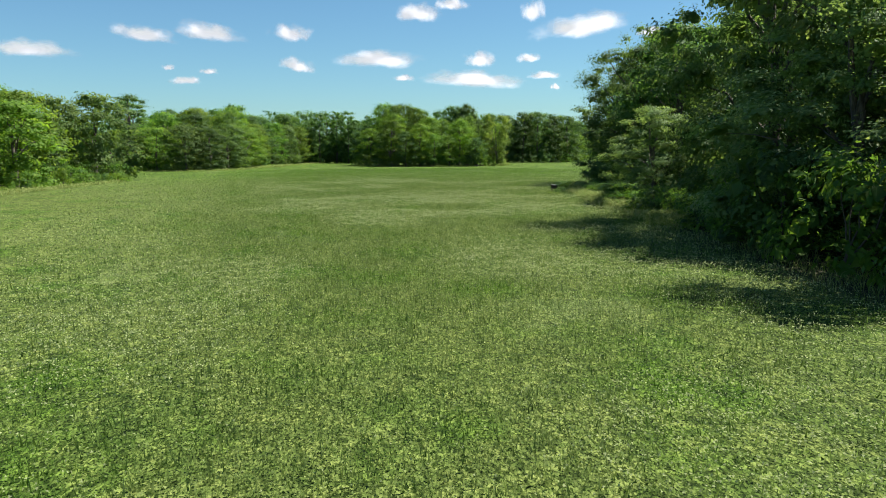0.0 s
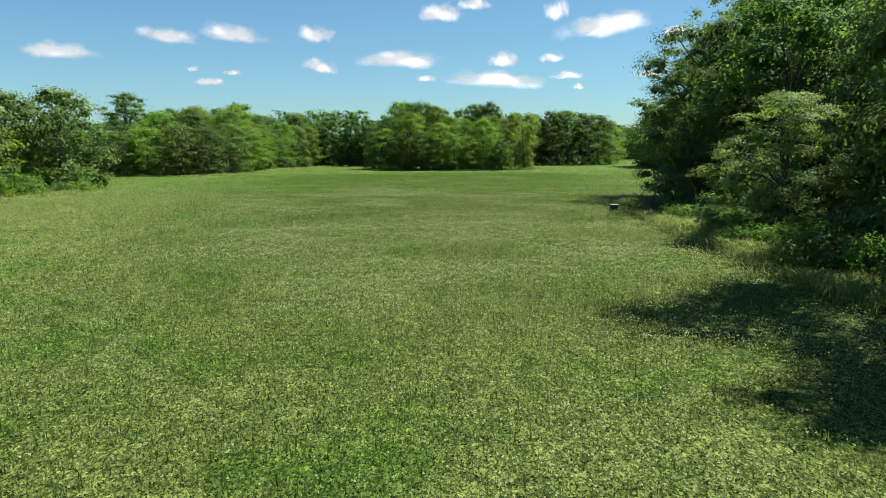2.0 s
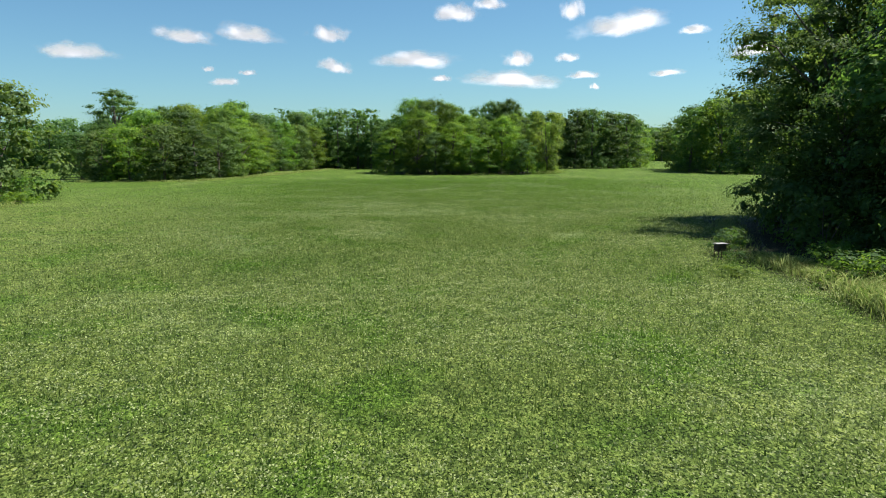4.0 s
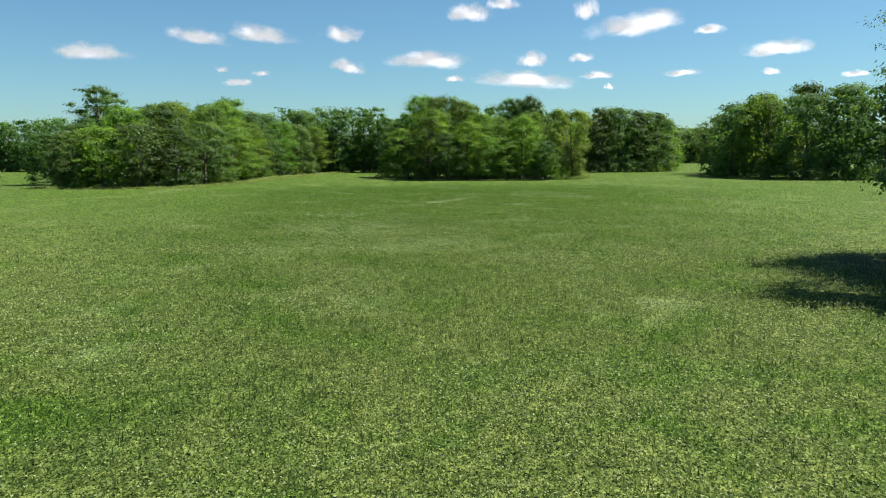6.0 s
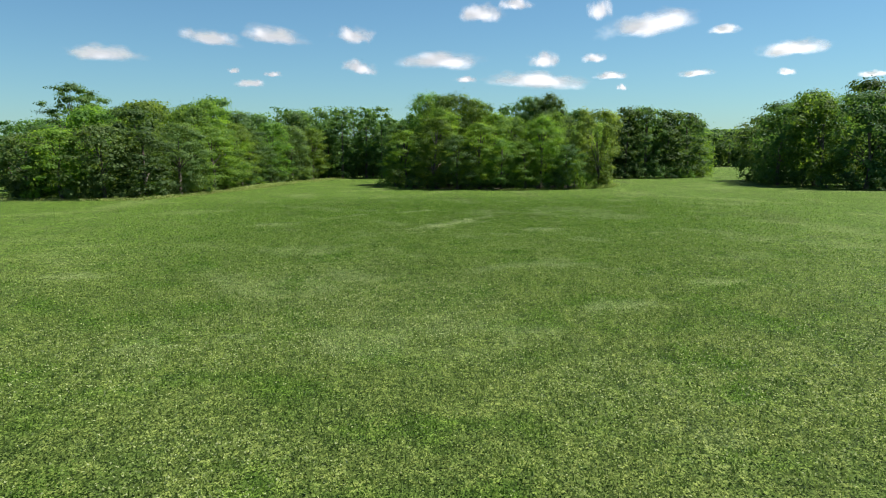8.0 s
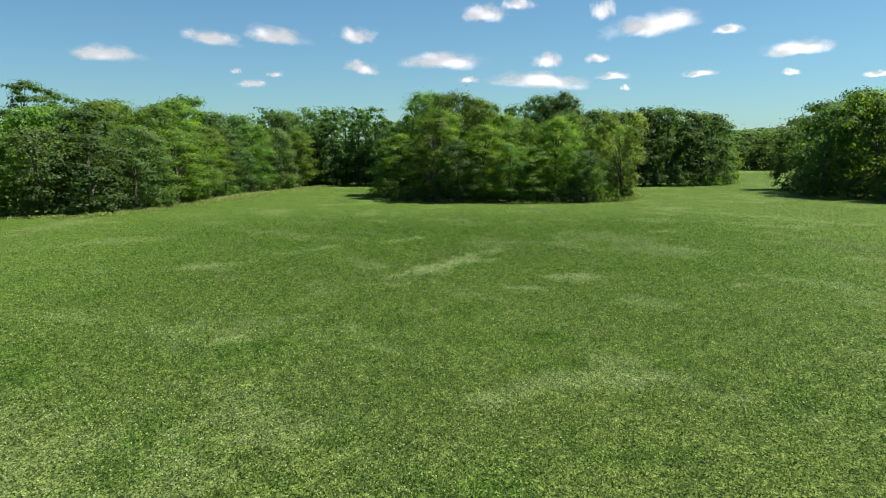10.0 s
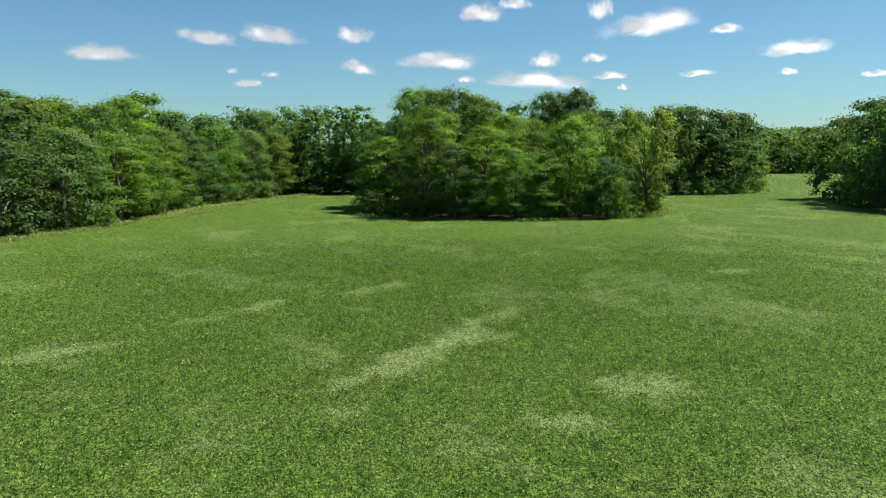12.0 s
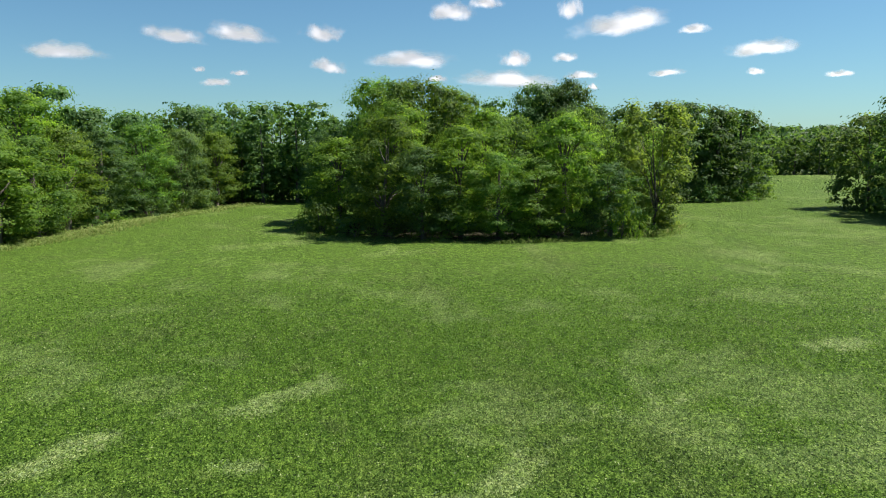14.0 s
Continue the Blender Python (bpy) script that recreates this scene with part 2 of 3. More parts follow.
def lump(x, y, s, seed=0):
    """Smooth value noise between 0 and 1, vectorised."""
    x, y = np.asarray(x, float) / s, np.asarray(y, float) / s
    ix, iy = np.floor(x).astype(int), np.floor(y).astype(int)
    fx, fy = x - ix, y - iy
    fx, fy = fx * fx * (3 - 2 * fx), fy * fy * (3 - 2 * fy)

    def h(i, j):
        v = np.sin(i * 127.1 + j * 311.7 + seed * 74.7) * 43758.5453
        return v - np.floor(v)
    return (h(ix, iy) * (1 - fx) + h(ix + 1, iy) * fx) * (1 - fy) + (h(ix, iy + 1) * (1 - fx) + h(ix + 1, iy + 1) * fx) * fy


def ground_z(x, y):
    x, y = np.asarray(x, float), np.asarray(y, float)
    z = 0.28 * (1 - step(70, 125, y)) - 0.35 * step(18, 42, -x) * step(40, 90, y)
    z = z + 17 * step(345, 950, y) + 0.10 * (lump(x, y, 9, 3) - 0.5)
    return z


# straw-dry patches: centre, half length, half width, turn of the long side from +x, amount
STRAW = [
    (4.8, 123.8, 5.4, 1.0, 63, 0.9), (6.6, 127.2, 2.0, 1.5, 30, 0.85), (8.8, 131.0, 2.4, 0.8, 60, 0.7), (1.7, 131.7, 0.7, 0.4, 0, 0.9),
    (11.8, 119.4, 2.1, 1.4, 35, 0.8), (9.2, 116.4, 1.1, 0.6, 10, 0.7), (4.6, 111.3, 0.9, 0.5, 40, 0.7), (-2.6, 106.2, 0.8, 0.6, 20, 0.7),
    (8.3, 101.3, 1.6, 0.9, 20, 0.5), (11.0, 101.2, 1.2, 0.7, 15, 0.55), (6.8, 99.9, 0.9, 0.7, 30, 0.45), (2.4, 117.2, 0.8, 0.5, 45, 0.6),
]
# thin pale green patches
PALE = [
    (-3.6, 132.2, 3.8, 0.8, 52, 0.80), (-8.8, 124.5, 2.4, 0.7, 36, 0.75), (1.6, 136.6, 2.8, 0.7, 50, 0.65), (14.2, 136.2, 2.4, 1.0, 25, 0.80),
    (22.0, 131.2, 1.7, 1.4, 0, 0.75), (24.2, 142.2, 2.0, 0.9, 30, 0.75), (19.6, 117.1, 1.5, 0.7, 20, 0.65), (-12.3, 98.5, 2.4, 0.9, 10, 0.60),
    (-17.6, 110.6, 1.8, 0.6, 10, 0.60), (11.4, 91.0, 2.0, 0.9, 25, 0.60), (16.4, 96.2, 1.6, 0.9, 30, 0.60), (-2.2, 86.6, 0.9, 0.5, 30, 0.65),
    (10.4, 70.8, 1.9, 1.1, 40, 0.65), (-6.9, 79.0, 1.6, 0.6, 20, 0.55), (-6.6, 71.0, 1.2, 0.6, 20, 0.55), (-4.6, 66.0, 1.5, 0.7, 30, 0.55),
]


def dryness(x, y):
    x, y = np.asarray(x, float), np.asarray(y, float)
    wob = lump(x, y, 1.6, 5) - 0.5 + 0.8 * (lump(x, y, 0.7, 6) - 0.5) + 1.0 * (lump(x, y, 0.3, 7) - 0.5)
    d = 0.36 * step(0.74, 0.88, lump(x * 0.8 + y * 0.5, y * 0.4 - x * 0.25, 2.6, 9) * 0.7 + 0.3 * lump(x, y, 0.7, 8) + 0.12 * step(60, 130, y))
    for cx, cy, a, b, turn, amount in STRAW + PALE:
        c, s = math.cos(radians(turn)), math.sin(radians(turn))
        u, v = ((x - cx) * c + (y - cy) * s) / a, ((y - cy) * c - (x - cx) * s) / b
        d = np.maximum(d, amount * step(1.0, 0.6, np.sqrt(u * u + v * v) + 1.0 * wob))
    return d


def wood_floor(x, y):
    """1 where trees close over the ground."""
    x, y = np.asarray(x, float), np.asarray(y, float)
    edge = 12.2 + 0.08 * np.maximum(y - 14, 0) + 4.5 * step(63, 80, y) + 1.6 * (lump(x, y, 3, 4) - 0.5)
    near = step(-0.8, 1.2, x - edge) * step(36, 26, x - edge + 6 * (lump(x, y, 9, 14) - 0.5)) * step(-32, -22, y) * step(84, 79, y + 5 * (lump(x, y, 5, 15) - 0.5))
    clump = step(1.0, 0.86, np.hypot((x - 13.5) / 17, (y - 194) / 15) + 0.1 * (lump(x, y, 3, 2) - 0.5))
    return np.maximum(near, clump)


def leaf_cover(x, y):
    """How far the ground is darkened for shade among low plants, most where they stand closest."""
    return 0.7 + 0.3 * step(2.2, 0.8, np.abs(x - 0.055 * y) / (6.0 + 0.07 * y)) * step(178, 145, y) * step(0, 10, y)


# ---- ground ----
def axis_steps(a, b, fine, lo, hi):
    mid = np.arange(a, b + fine, fine)
    g = 1.35 ** np.arange(0, 26)
    return np.concatenate((np.clip(a - np.cumsum(g)[::-1] * fine, lo, None), mid, np.clip(mid[-1] + np.cumsum(g) * fine, None, hi)))


gx = np.unique(np.concatenate((axis_steps(-60, 100, 2.0, -4500, 4500), np.arange(-16, 36, 0.5))))
gy = np.unique(np.concatenate((axis_steps(0, 260, 1.5, -4500, 4800), np.arange(84, 150, 0.5))))
X, Y = np.meshgrid(gx, gy, indexing="ij")
verts = np.stack((X.ravel(), Y.ravel(), ground_z(X, Y).ravel()), 1)
i, j = np.meshgrid(np.arange(len(gx) - 1), np.arange(len(gy) - 1), indexing="ij")
a = (i * len(gy) + j).ravel()
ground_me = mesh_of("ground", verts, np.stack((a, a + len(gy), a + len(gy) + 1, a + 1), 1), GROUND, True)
for key, values in (("dry", dryness(verts[:, 0], verts[:, 1])), ("litter", wood_floor(verts[:, 0], verts[:, 1])), ("gap_shade", leaf_cover(verts[:, 0], verts[:, 1]))):
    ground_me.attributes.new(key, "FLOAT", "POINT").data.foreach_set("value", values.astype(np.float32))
tagged(new("ground", ground_me), "green clover meadow with pale dry streaks, nearly level", "ground", kind="structure")


# ---- trees ----
def leaf_quads(c, n, length, width, droop=0.0):
    """Folded, pointed leaves: one quad each, at centres c with normals n."""
    k = len(c)
    side = unit(np.cross(n, rng.normal(size=(k, 3))))
    along = np.cross(side, n)
    along[:, 2] -= droop
    along = unit(along)
    L, W = np.asarray(length).reshape(-1, 1), np.asarray(width).reshape(-1, 1)
    fold = n * W * 0.12
    v = np.stack((c - along * L * 0.5, c + side * W * 0.5 + fold - along * L * 0.08, c + along * L * 0.5, c - side * W * 0.5 + fold - along * L * 0.08), 1)
    return v.reshape(-1, 3)


def quads(nv):
    return np.arange(nv, dtype=np.int32).reshape(-1, 4)


def profile(u, shape):
    """Relative crown radius at height fraction u."""
    if shape == "vase":
        return 0.35 + 0.65 * np.sin(np.pi * np.clip(0.05 + 0.83 * u, 0, 1)) ** 0.8 * (0.55 + 0.5 * u)
    if shape == "cone":
        return (1 - u) ** 0.7 * 0.9 + 0.12
    if shape == "slim":
        return np.sin(np.pi * (0.22 + 0.74 * u)) ** 0.55
    if shape == "mound":
        return np.sqrt(np.clip(1 - u * u * 0.96, 0.02, 1))
    x = np.where(u > 0.4, (u - 0.4) / 0.6, (0.4 - u) / 0.62)
    return np.sqrt(np.clip(1 - np.abs(x) ** 2.3, 0.0, 1))


def inner(leaves):
    """How many of the leaves fill the inside of the boughs."""
    return leaves * 18 // 100


def crown_points(H, R, base, boughs, leaves, shape, flat=0.7, size=0.24, tufts=11, lobes=0.22, loose=0.35):
    """Boughs spread over the crown, tufts over each bough, leaves over each tuft: centres and sizes of the boughs, centres and normals of the leaves."""
    uu = np.linspace(0, 1, 200)
    edge = profile(uu, shape)
    share = np.cumsum((edge + 0.05) * np.hypot(np.gradient(edge * R, uu), H - base))
    u = np.interp((np.arange(boughs) + rng.random(boughs)) / boughs, share / share[-1], uu)
    ang = np.arange(boughs) * 2.39996 + rng.normal(0, 0.35, boughs)
    a0, a1 = rng.uniform(0, 6.28, 2)
    lob = 1 + 0.6 * lobes * (np.sin(2 * ang + a0 + 3 * u) + 0.8 * np.sin(3 * ang + a1 - 6 * u))
    s = R * size * rng.uniform(0.65, 1.4, boughs)
    pr = np.maximum(profile(u, shape) * R * lob * (1 - 0.45 * rng.random(boughs) ** 2.0) - 0.5 * s, 0.0)
    cz = base + (H - base) * u + rng.normal(0, 0.05, boughs) * R
    cz = np.clip(cz, base + 0.35 * s, H - s * flat * rng.uniform(0.8, 1.3, boughs))
    ctr = np.stack((np.cos(ang) * pr, np.sin(ang) * pr, cz), 1)
    out = np.concatenate((unit(ctr[:, :2] + 1e-3), np.zeros((boughs, 1))), 1)
    aim = unit(rng.normal(size=(boughs, tufts, 3)).reshape(-1, 3) + 0.5 * np.repeat(out, tufts, 0) + (0, 0, 0.4)).reshape(boughs, tufts, 3)
    far = rng.uniform(0.7, 1.08, (boughs, tufts, 1))
    w = s ** 1.8
    pick, tuft = rng.choice(boughs, leaves, p=w / w.sum()), rng.integers(0, tufts, leaves)
    d = aim[pick, tuft]
    scatter = rng.normal(0, loose, (leaves, 3)) * (1, 1, 0.65)
    c = ctr[pick] + (d * far[pick, tuft] + scatter) * s[pick, None] * (1, 1, flat)
    n = unit(0.8 * d + (0, 0, 0.35) + 0.9 * scatter + rng.normal(0, 0.13, (leaves, 3)))
    k = inner(leaves)
    c[:k] = ctr[pick[:k]] + 0.45 * (c[:k] - ctr[pick[:k]])
    c[:, 2] = np.maximum(c[:, 2], 0.12)
    return ctr, s, c, n


def crown_mesh(c, n, leaf, broad, mat, droop=0.0):
    k = len(c)
    L = leaf * rng.uniform(0.55, 1.3, k)
    L[:inner(k)] *= 2.0
    v = leaf_quads(c, n, L, L * rng.uniform(*broad, k), droop)
    return mesh_of("crown", v, quads(len(v)), mat)


def tube(points, radii, sides=7):
    """A tapered tube along points; returns verts and quads."""
    pts = np.asarray(points, float)
    k = len(pts)
    t = unit(np.gradient(pts, axis=0))
    ref = np.array([0.31, 0.17, 0.05]) + np.where(abs(t[:, 2:3]) > 0.9, [[1.0, 0, 0]], [[0, 0, 1.0]])
    s = unit(np.cross(t, ref))
    b = np.cross(t, s)
    a = np.linspace(0, 2 * np.pi, sides, endpoint=False)
    ring = np.cos(a)[None, :, None] * s[:, None] + np.sin(a)[None, :, None] * b[:, None]
    rough = 1 + 0.12 * np.sin(np.arange(k)[:, None] * 1.7 + a[None] * 2)
    v = pts[:, None] + ring * (np.asarray(radii)[:, None] * rough)[:, :, None]
    r, c = np.meshgrid(np.arange(k - 1), np.arange(sides), indexing="ij")
    n = (c + 1) % sides
    return v.reshape(-1, 3), np.stack((r * sides + c, r * sides + n, (r + 1) * sides + n, (r + 1) * sides + c), -1).reshape(-1, 4)


def bend(a, b, sag, k=6):
    t = np.linspace(0, 1, k)[:, None]
    p = np.asarray(a) * (1 - t) + np.asarray(b) * t
    p[:, 2] += (np.sin(t * np.pi) * sag)[:, 0]
    p[1:-1] += rng.normal(0, 0.06, (k - 2, 3)) * np.linalg.norm(np.asarray(b) - np.asarray(a)) * 0.35
    return p


def tree(name, H, R, base, leaves, leaf, mat, shape="round", boughs=60, limbs=6, flat=0.68, size=0.29, girth=0.022, loose=0.38, lobes=0.22):
    """One tree standing at the origin: trunk, limbs and a leafy crown as parts."""
    top = new(name)
    ctr, s, c, n = crown_points(H, R, base, boughs, leaves, shape, flat, size, 11, lobes, loose)
    crown = new("crown", crown_mesh(c, n, leaf, (0.6, 0.95), mat, 0.05))
    crown.parent = top
    rt = H * girth
    lean = rng.normal(0, 0.02, 2) * H
    zs = np.array([-0.25, 0.0, 0.35, 1.2, 0.2 * H, 0.4 * H, 0.6 * H, 0.82 * H])
    f = np.clip(zs / (0.82 * H), 0, 1)
    path = np.stack((lean[0] * f + 0.02 * H * np.sin(f * 5), lean[1] * f + 0.015 * H * np.sin(f * 4 + 1), zs), 1)
    path[:2, :2] *= 0
    tv, tf = tube(path, rt * np.array([1.7, 1.45, 1.12, 1.0, 0.85, 0.62, 0.4, 0.12]), 9)
    trunk = new("trunk", mesh_of("trunk", tv, tf, BARK, True))
    trunk.parent = top
    order = np.argsort(-s * (ctr[:, 2] > H * 0.3))[:limbs]
    for q in order:
        end = ctr[q]
        z0 = max(0.12 * H, end[2] * (0.35 if shape == "vase" else 0.62) - 0.3)
        k = z0 / (0.82 * H)
        start = np.array([lean[0] * k + 0.02 * H * math.sin(k * 5), lean[1] * k + 0.015 * H * math.sin(k * 4 + 1), z0])
        lv, lf = tube(bend(start, end, 0.12 * R), rt * np.linspace(0.42, 0.06, 6), 6)
        limb = new("limb", mesh_of("limb", lv, lf, BARK, True))
        limb.parent = top
    return top


def bush(name, H, R, leaves, leaf, mat, boughs=16):
    """A low shrub whose leaves reach the ground, with a few stems."""
    top = new(name)
    ctr, _, c, n = crown_points(H, R, 0.1, boughs, leaves, "mound", 0.75, 0.34, 9, 0.3, 0.32)
    crown = new("crown", crown_mesh(c, n, leaf, (0.45, 0.75), mat, 0.2))
    crown.parent = top
    for q in np.argsort(-ctr[:, 2])[:4]:
        sv, sf = tube(bend((rng.normal(0, 0.12), rng.normal(0, 0.12), -0.15), ctr[q], 0.1, 5), 0.04 * np.linspace(1, 0.25, 5) * H / 3, 5)
        stem = new("stem", mesh_of("stem", sv, sf, BARK, True))
        stem.parent = top
    return top


USED = {}


def plant(proto, x, y, height, wide, turn=None):
    """Stands a tree of this kind at x, y, with this height and crown radius."""
    ob, H, R, label, category, group = proto
    keep = Matrix.Diagonal((*ob.scale, 1)).inverted()
    turn = rng.uniform(0, 360) if turn is None else turn
    m = pose(x, y, float(ground_z(x, y)) - 0.05, 0, 0, turn) @ Matrix.Diagonal((wide / R, wide / R, height / H, 1))
    if ob.name in USED:
        made = copy_thing(ob, m @ keep)
    else:
        made, USED[ob.name] = ob, 1
        made.matrix_basis = m
    return tagged(made, label, category, group)


def kind(ob, H, R, label, category="tree", group=""):
    return (ob, H, R, label, category, group)


NEAR = "trees of the near wood edge"
N1 = kind(tree("tree", 17, 5.5, 0.8, 30000, 0.2, LEAF_WOOD, boughs=74, limbs=14, size=0.25, flat=0.6, lobes=0.42, loose=0.27), 17, 5.5, "tall green broadleaf tree with leaves down to the ground", group=NEAR)
N2 = kind(tree("tree", 16, 5.2, 0.6, 30000, 0.2, LEAF_PALE, boughs=66, limbs=12, size=0.26, flat=0.6, lobes=0.4, loose=0.27), 16, 5.2, "tall pale grey-green broadleaf tree, dense, at the wood's edge", group=NEAR)
N3 = kind(tree("tree", 17, 5.0, 2.5, 19000, 0.15, LEAF_GREY, "vase", boughs=90, limbs=16, size=0.17, loose=0.36), 17, 5.0, "thin-leaved grey-green tree with bare limbs showing", group=NEAR)
M1 = kind(tree("tree", 15, 5.0, 0.8, 5400, 0.41, LEAF_GREEN), 15, 5.0, "full round green broadleaf tree at the field's edge")
M2 = kind(tree("tree", 15, 4.8, 0.6, 5400, 0.41, LEAF_DARK), 15, 4.8, "dark green broadleaf tree with a dense crown")
M3 = kind(tree("tree", 13, 4.6, 0.5, 5600, 0.39, LEAF_LIGHT, flat=0.5), 13, 4.6, "light yellow-green leafy tree in full sun")
M4 = kind(tree("tree", 15, 3.6, 1.2, 4900, 0.41, LEAF_DARK, "slim", boughs=54, size=0.34), 15, 3.6, "slim dark green tree in a closed row")
M5 = kind(tree("tree", 12.5, 4.8, 0.3, 6400, 0.36, LEAF_GREY, boughs=66, size=0.27), 12.5, 4.8, "grey-green bushy tree with leaves down to the grass")
M6 = kind(tree("tree", 18, 5.0, 9.0, 4200, 0.32, LEAF_DARK, boughs=26, limbs=14, flat=0.42, size=0.30), 18, 5.0, "tall airy tree with open crown against the sky")
M7 = kind(tree("tree", 12, 4.2, 0.8, 9500, 0.24, LEAF_OLIVE, "vase", boughs=80, limbs=14, flat=1.0, size=0.16, girth=0.011, loose=0.5), 12, 4.2, "pale olive vase-shaped tree with many upright limbs")
TALLS = "tall leafy trees round the meadow"
C1 = kind(tree("tree", 16, 5.0, 1.6, 13500, 0.26, LEAF_GREEN, boughs=64, limbs=8, size=0.27), 16, 5.0, "tall green leafy tree standing among others in the meadow", group=TALLS)
C2 = kind(tree("tree", 15, 4.6, 1.2, 13500, 0.26, LEAF_LIGHT, boughs=58, limbs=8, size=0.29, flat=0.52), 15, 4.6, "bright green leafy tree standing among others in the meadow", group=TALLS)
C3 = kind(tree("tree", 16, 4.4, 1.8, 13500, 0.25, LEAF_DARK, boughs=64, limbs=8, size=0.27), 16, 4.4, "dark green leafy tree standing among others in the meadow", group=TALLS)
C4 = kind(tree("tree", 12, 4.6, 0.5, 13500, 0.25, LEAF_GREY, boughs=64, limbs=6, size=0.27), 12, 4.6, "grey-green leafy tree at the wood's edge")
B1 = kind(bush("bush", 3.0, 2.2, 1200, 0.22, LEAF_GREEN), 3.0, 2.2, "low green bush at the foot of the trees", "bush")
B2 = kind(bush("bush", 2.6, 2.0, 1200, 0.22, LEAF_LIGHT), 2.6, 2.0, "light green shrub in the sun at the wood's edge", "bush")
B3 = kind(bush("bush", 3.0, 2.2, 1200, 0.22, LEAF_DARK), 3.0, 2.2, "dark green bush in the shade of the trees", "bush")

# near wood, beside the start of the walk
for proto, x, y, h, w in (
        (N2, 18.6, 14.5, 9.5, 3.8), (N2, 17.2, 25.2, 9.5, 4.0), (N2, 21.4, 29.0, 21.5, 5.0), (N2, 18.2, 47.5, 6.6, 2.6), (N1, 19.2, 18.8, 17.5, 3.8), (N1, 19.9, 36.4, 17, 4.9), (N3, 24.5, 31, 19, 5.5), (N1, 25.0, 43.5, 14.5, 4.6), (N1, 28.6, 52, 16, 5.2),
        (C3, 26.0, 62.5, 14.5, 4.6), (C3, 23.4, 67.6, 7.6, 2.9), (C3, 24.4, 64.5, 7.5, 2.8), (N1, 25.8, 72.8, 14.0, 4.7), (N1, 30.6, 67, 15, 4.8), (N3, 27.8, 78.5, 12.6, 4.8), (C3, 28.0, 79.5, 13.0, 4.2), (C3, 28.2, 72.5, 12, 4.0), (C1, 30, 74, 16, 4.6), (N3, 31.0, 79, 17, 4.6),
        (N2, 23.0, 5, 16, 5.0), (N1, 25.0, -6, 16, 5.0)):
    plant(proto, x, y, h, w)
for proto, x, y, h, w in (
        (M1, 24.8, 10, 18, 4.8), (M2, 24.6, 20, 18.5, 5), (M1, 25, 29, 18.5, 5), (M2, 30, 6, 17, 5.5), (M1, 30, 17, 18, 5.5), (M2, 30.5, 27, 18, 5.5), (M4, 29, 36, 18, 4.5), (M1, 32, 45, 18, 5.5), (M2, 33, 56, 18, 5.5), (M2, 35, 67, 17, 5.5), (M1, 37, 78, 16, 5.0),
        (M2, 40, 12, 18, 6), (M2, 41, 34, 18, 6), (M2, 43, 58, 18, 6), (M2, 46, 76, 17, 6)):
    plant(proto, x, y, h, w)
for k in range(26):
    y = 4 + 78 * (k + rng.random() * 0.6) / 26
    x = 14.2 + 0.11 * max(y - 14, 0) + rng.uniform(-0.6, 1.8)
    h, w, turn = rng.uniform(1.4, 3.2), rng.uniform(1.3, 2.2), rng.uniform(0, 360)
    if y < 37:
        plant((B1, B2, B1, B3)[k % 4], x, y, h * 0.8, w, turn)
    elif y < 64:
        plant((B2, B3, B1, B3)[k % 4], x - 0.2, y, h * 0.46, w * 0.8, turn)
for x, y, h, w, turn in ((13.4, 40.5, 1.2, 1.1, 20), (14.5, 44.5, 1.6, 1.4, 110), (14.8, 48.5, 1.3, 1.2, 200), (16.2, 51.0, 1.9, 1.5, 290), (15.8, 55.5, 1.4, 1.3, 60), (16.9, 59.0, 1.5, 1.2, 150)):
    plant(B1, x + 1.3, y, h * 0.8, w * 0.9, turn)
for x, y, h, w, turn in ((17.4, 38.0, 3.4, 2.2, 40), (18.2, 42.5, 3.8, 2.4, 130), (18.8, 47.5, 3.6, 2.4, 220), (19.6, 52.5, 4.0, 2.5, 310), (20.0, 57.5, 3.8, 2.4, 75), (20.8, 62.0, 3.6, 2.2, 165), (21.6, 66.0, 3.4, 2.0, 255)):
    plant(B3, x + 1.7, y, h * 0.85, w, turn)

for b, x, y, h, w in ((B3, 21.4, 67.4, 3.4, 2.2), (B3, 22.2, 71.4, 3.6, 2.0), (B3, 20.2, 63.4, 2.8, 1.8), (B3, 17.6, 66.4, 1.0, 0.9), (B3, 16.2, 63.6, 1.1, 0.9), (B3, 15.7, 61.7, 0.55, 0.6), (B2, 14.3, 58.6, 0.35, 0.8), (B3, 14.4, 16.5, 4.2, 2.4), (B1, 14.2, 21, 3.8, 2.4), (B3, 14.6, 25.5, 4.2, 2.6), (B1, 15.4, 30, 3.4, 2.2), (B3, 26.8, 75.5, 5.5, 2.4), (B3, 26.2, 70.5, 4.5, 2.4), (B3, 28, 79, 5, 2.8), (B1, 25.2, 65.5, 3.6, 2.2)):
    plant(b, x, y, h, w)

for k in range(14):
    y = 27 + 1.7 * k
    plant((B1, B3, B1, B3)[k % 4], 14.6 + 0.07 * (y - 27) + rng.uniform(-0.5, 1.8), y, rng.uniform(1.0, 1.9), rng.uniform(1.1, 1.7))

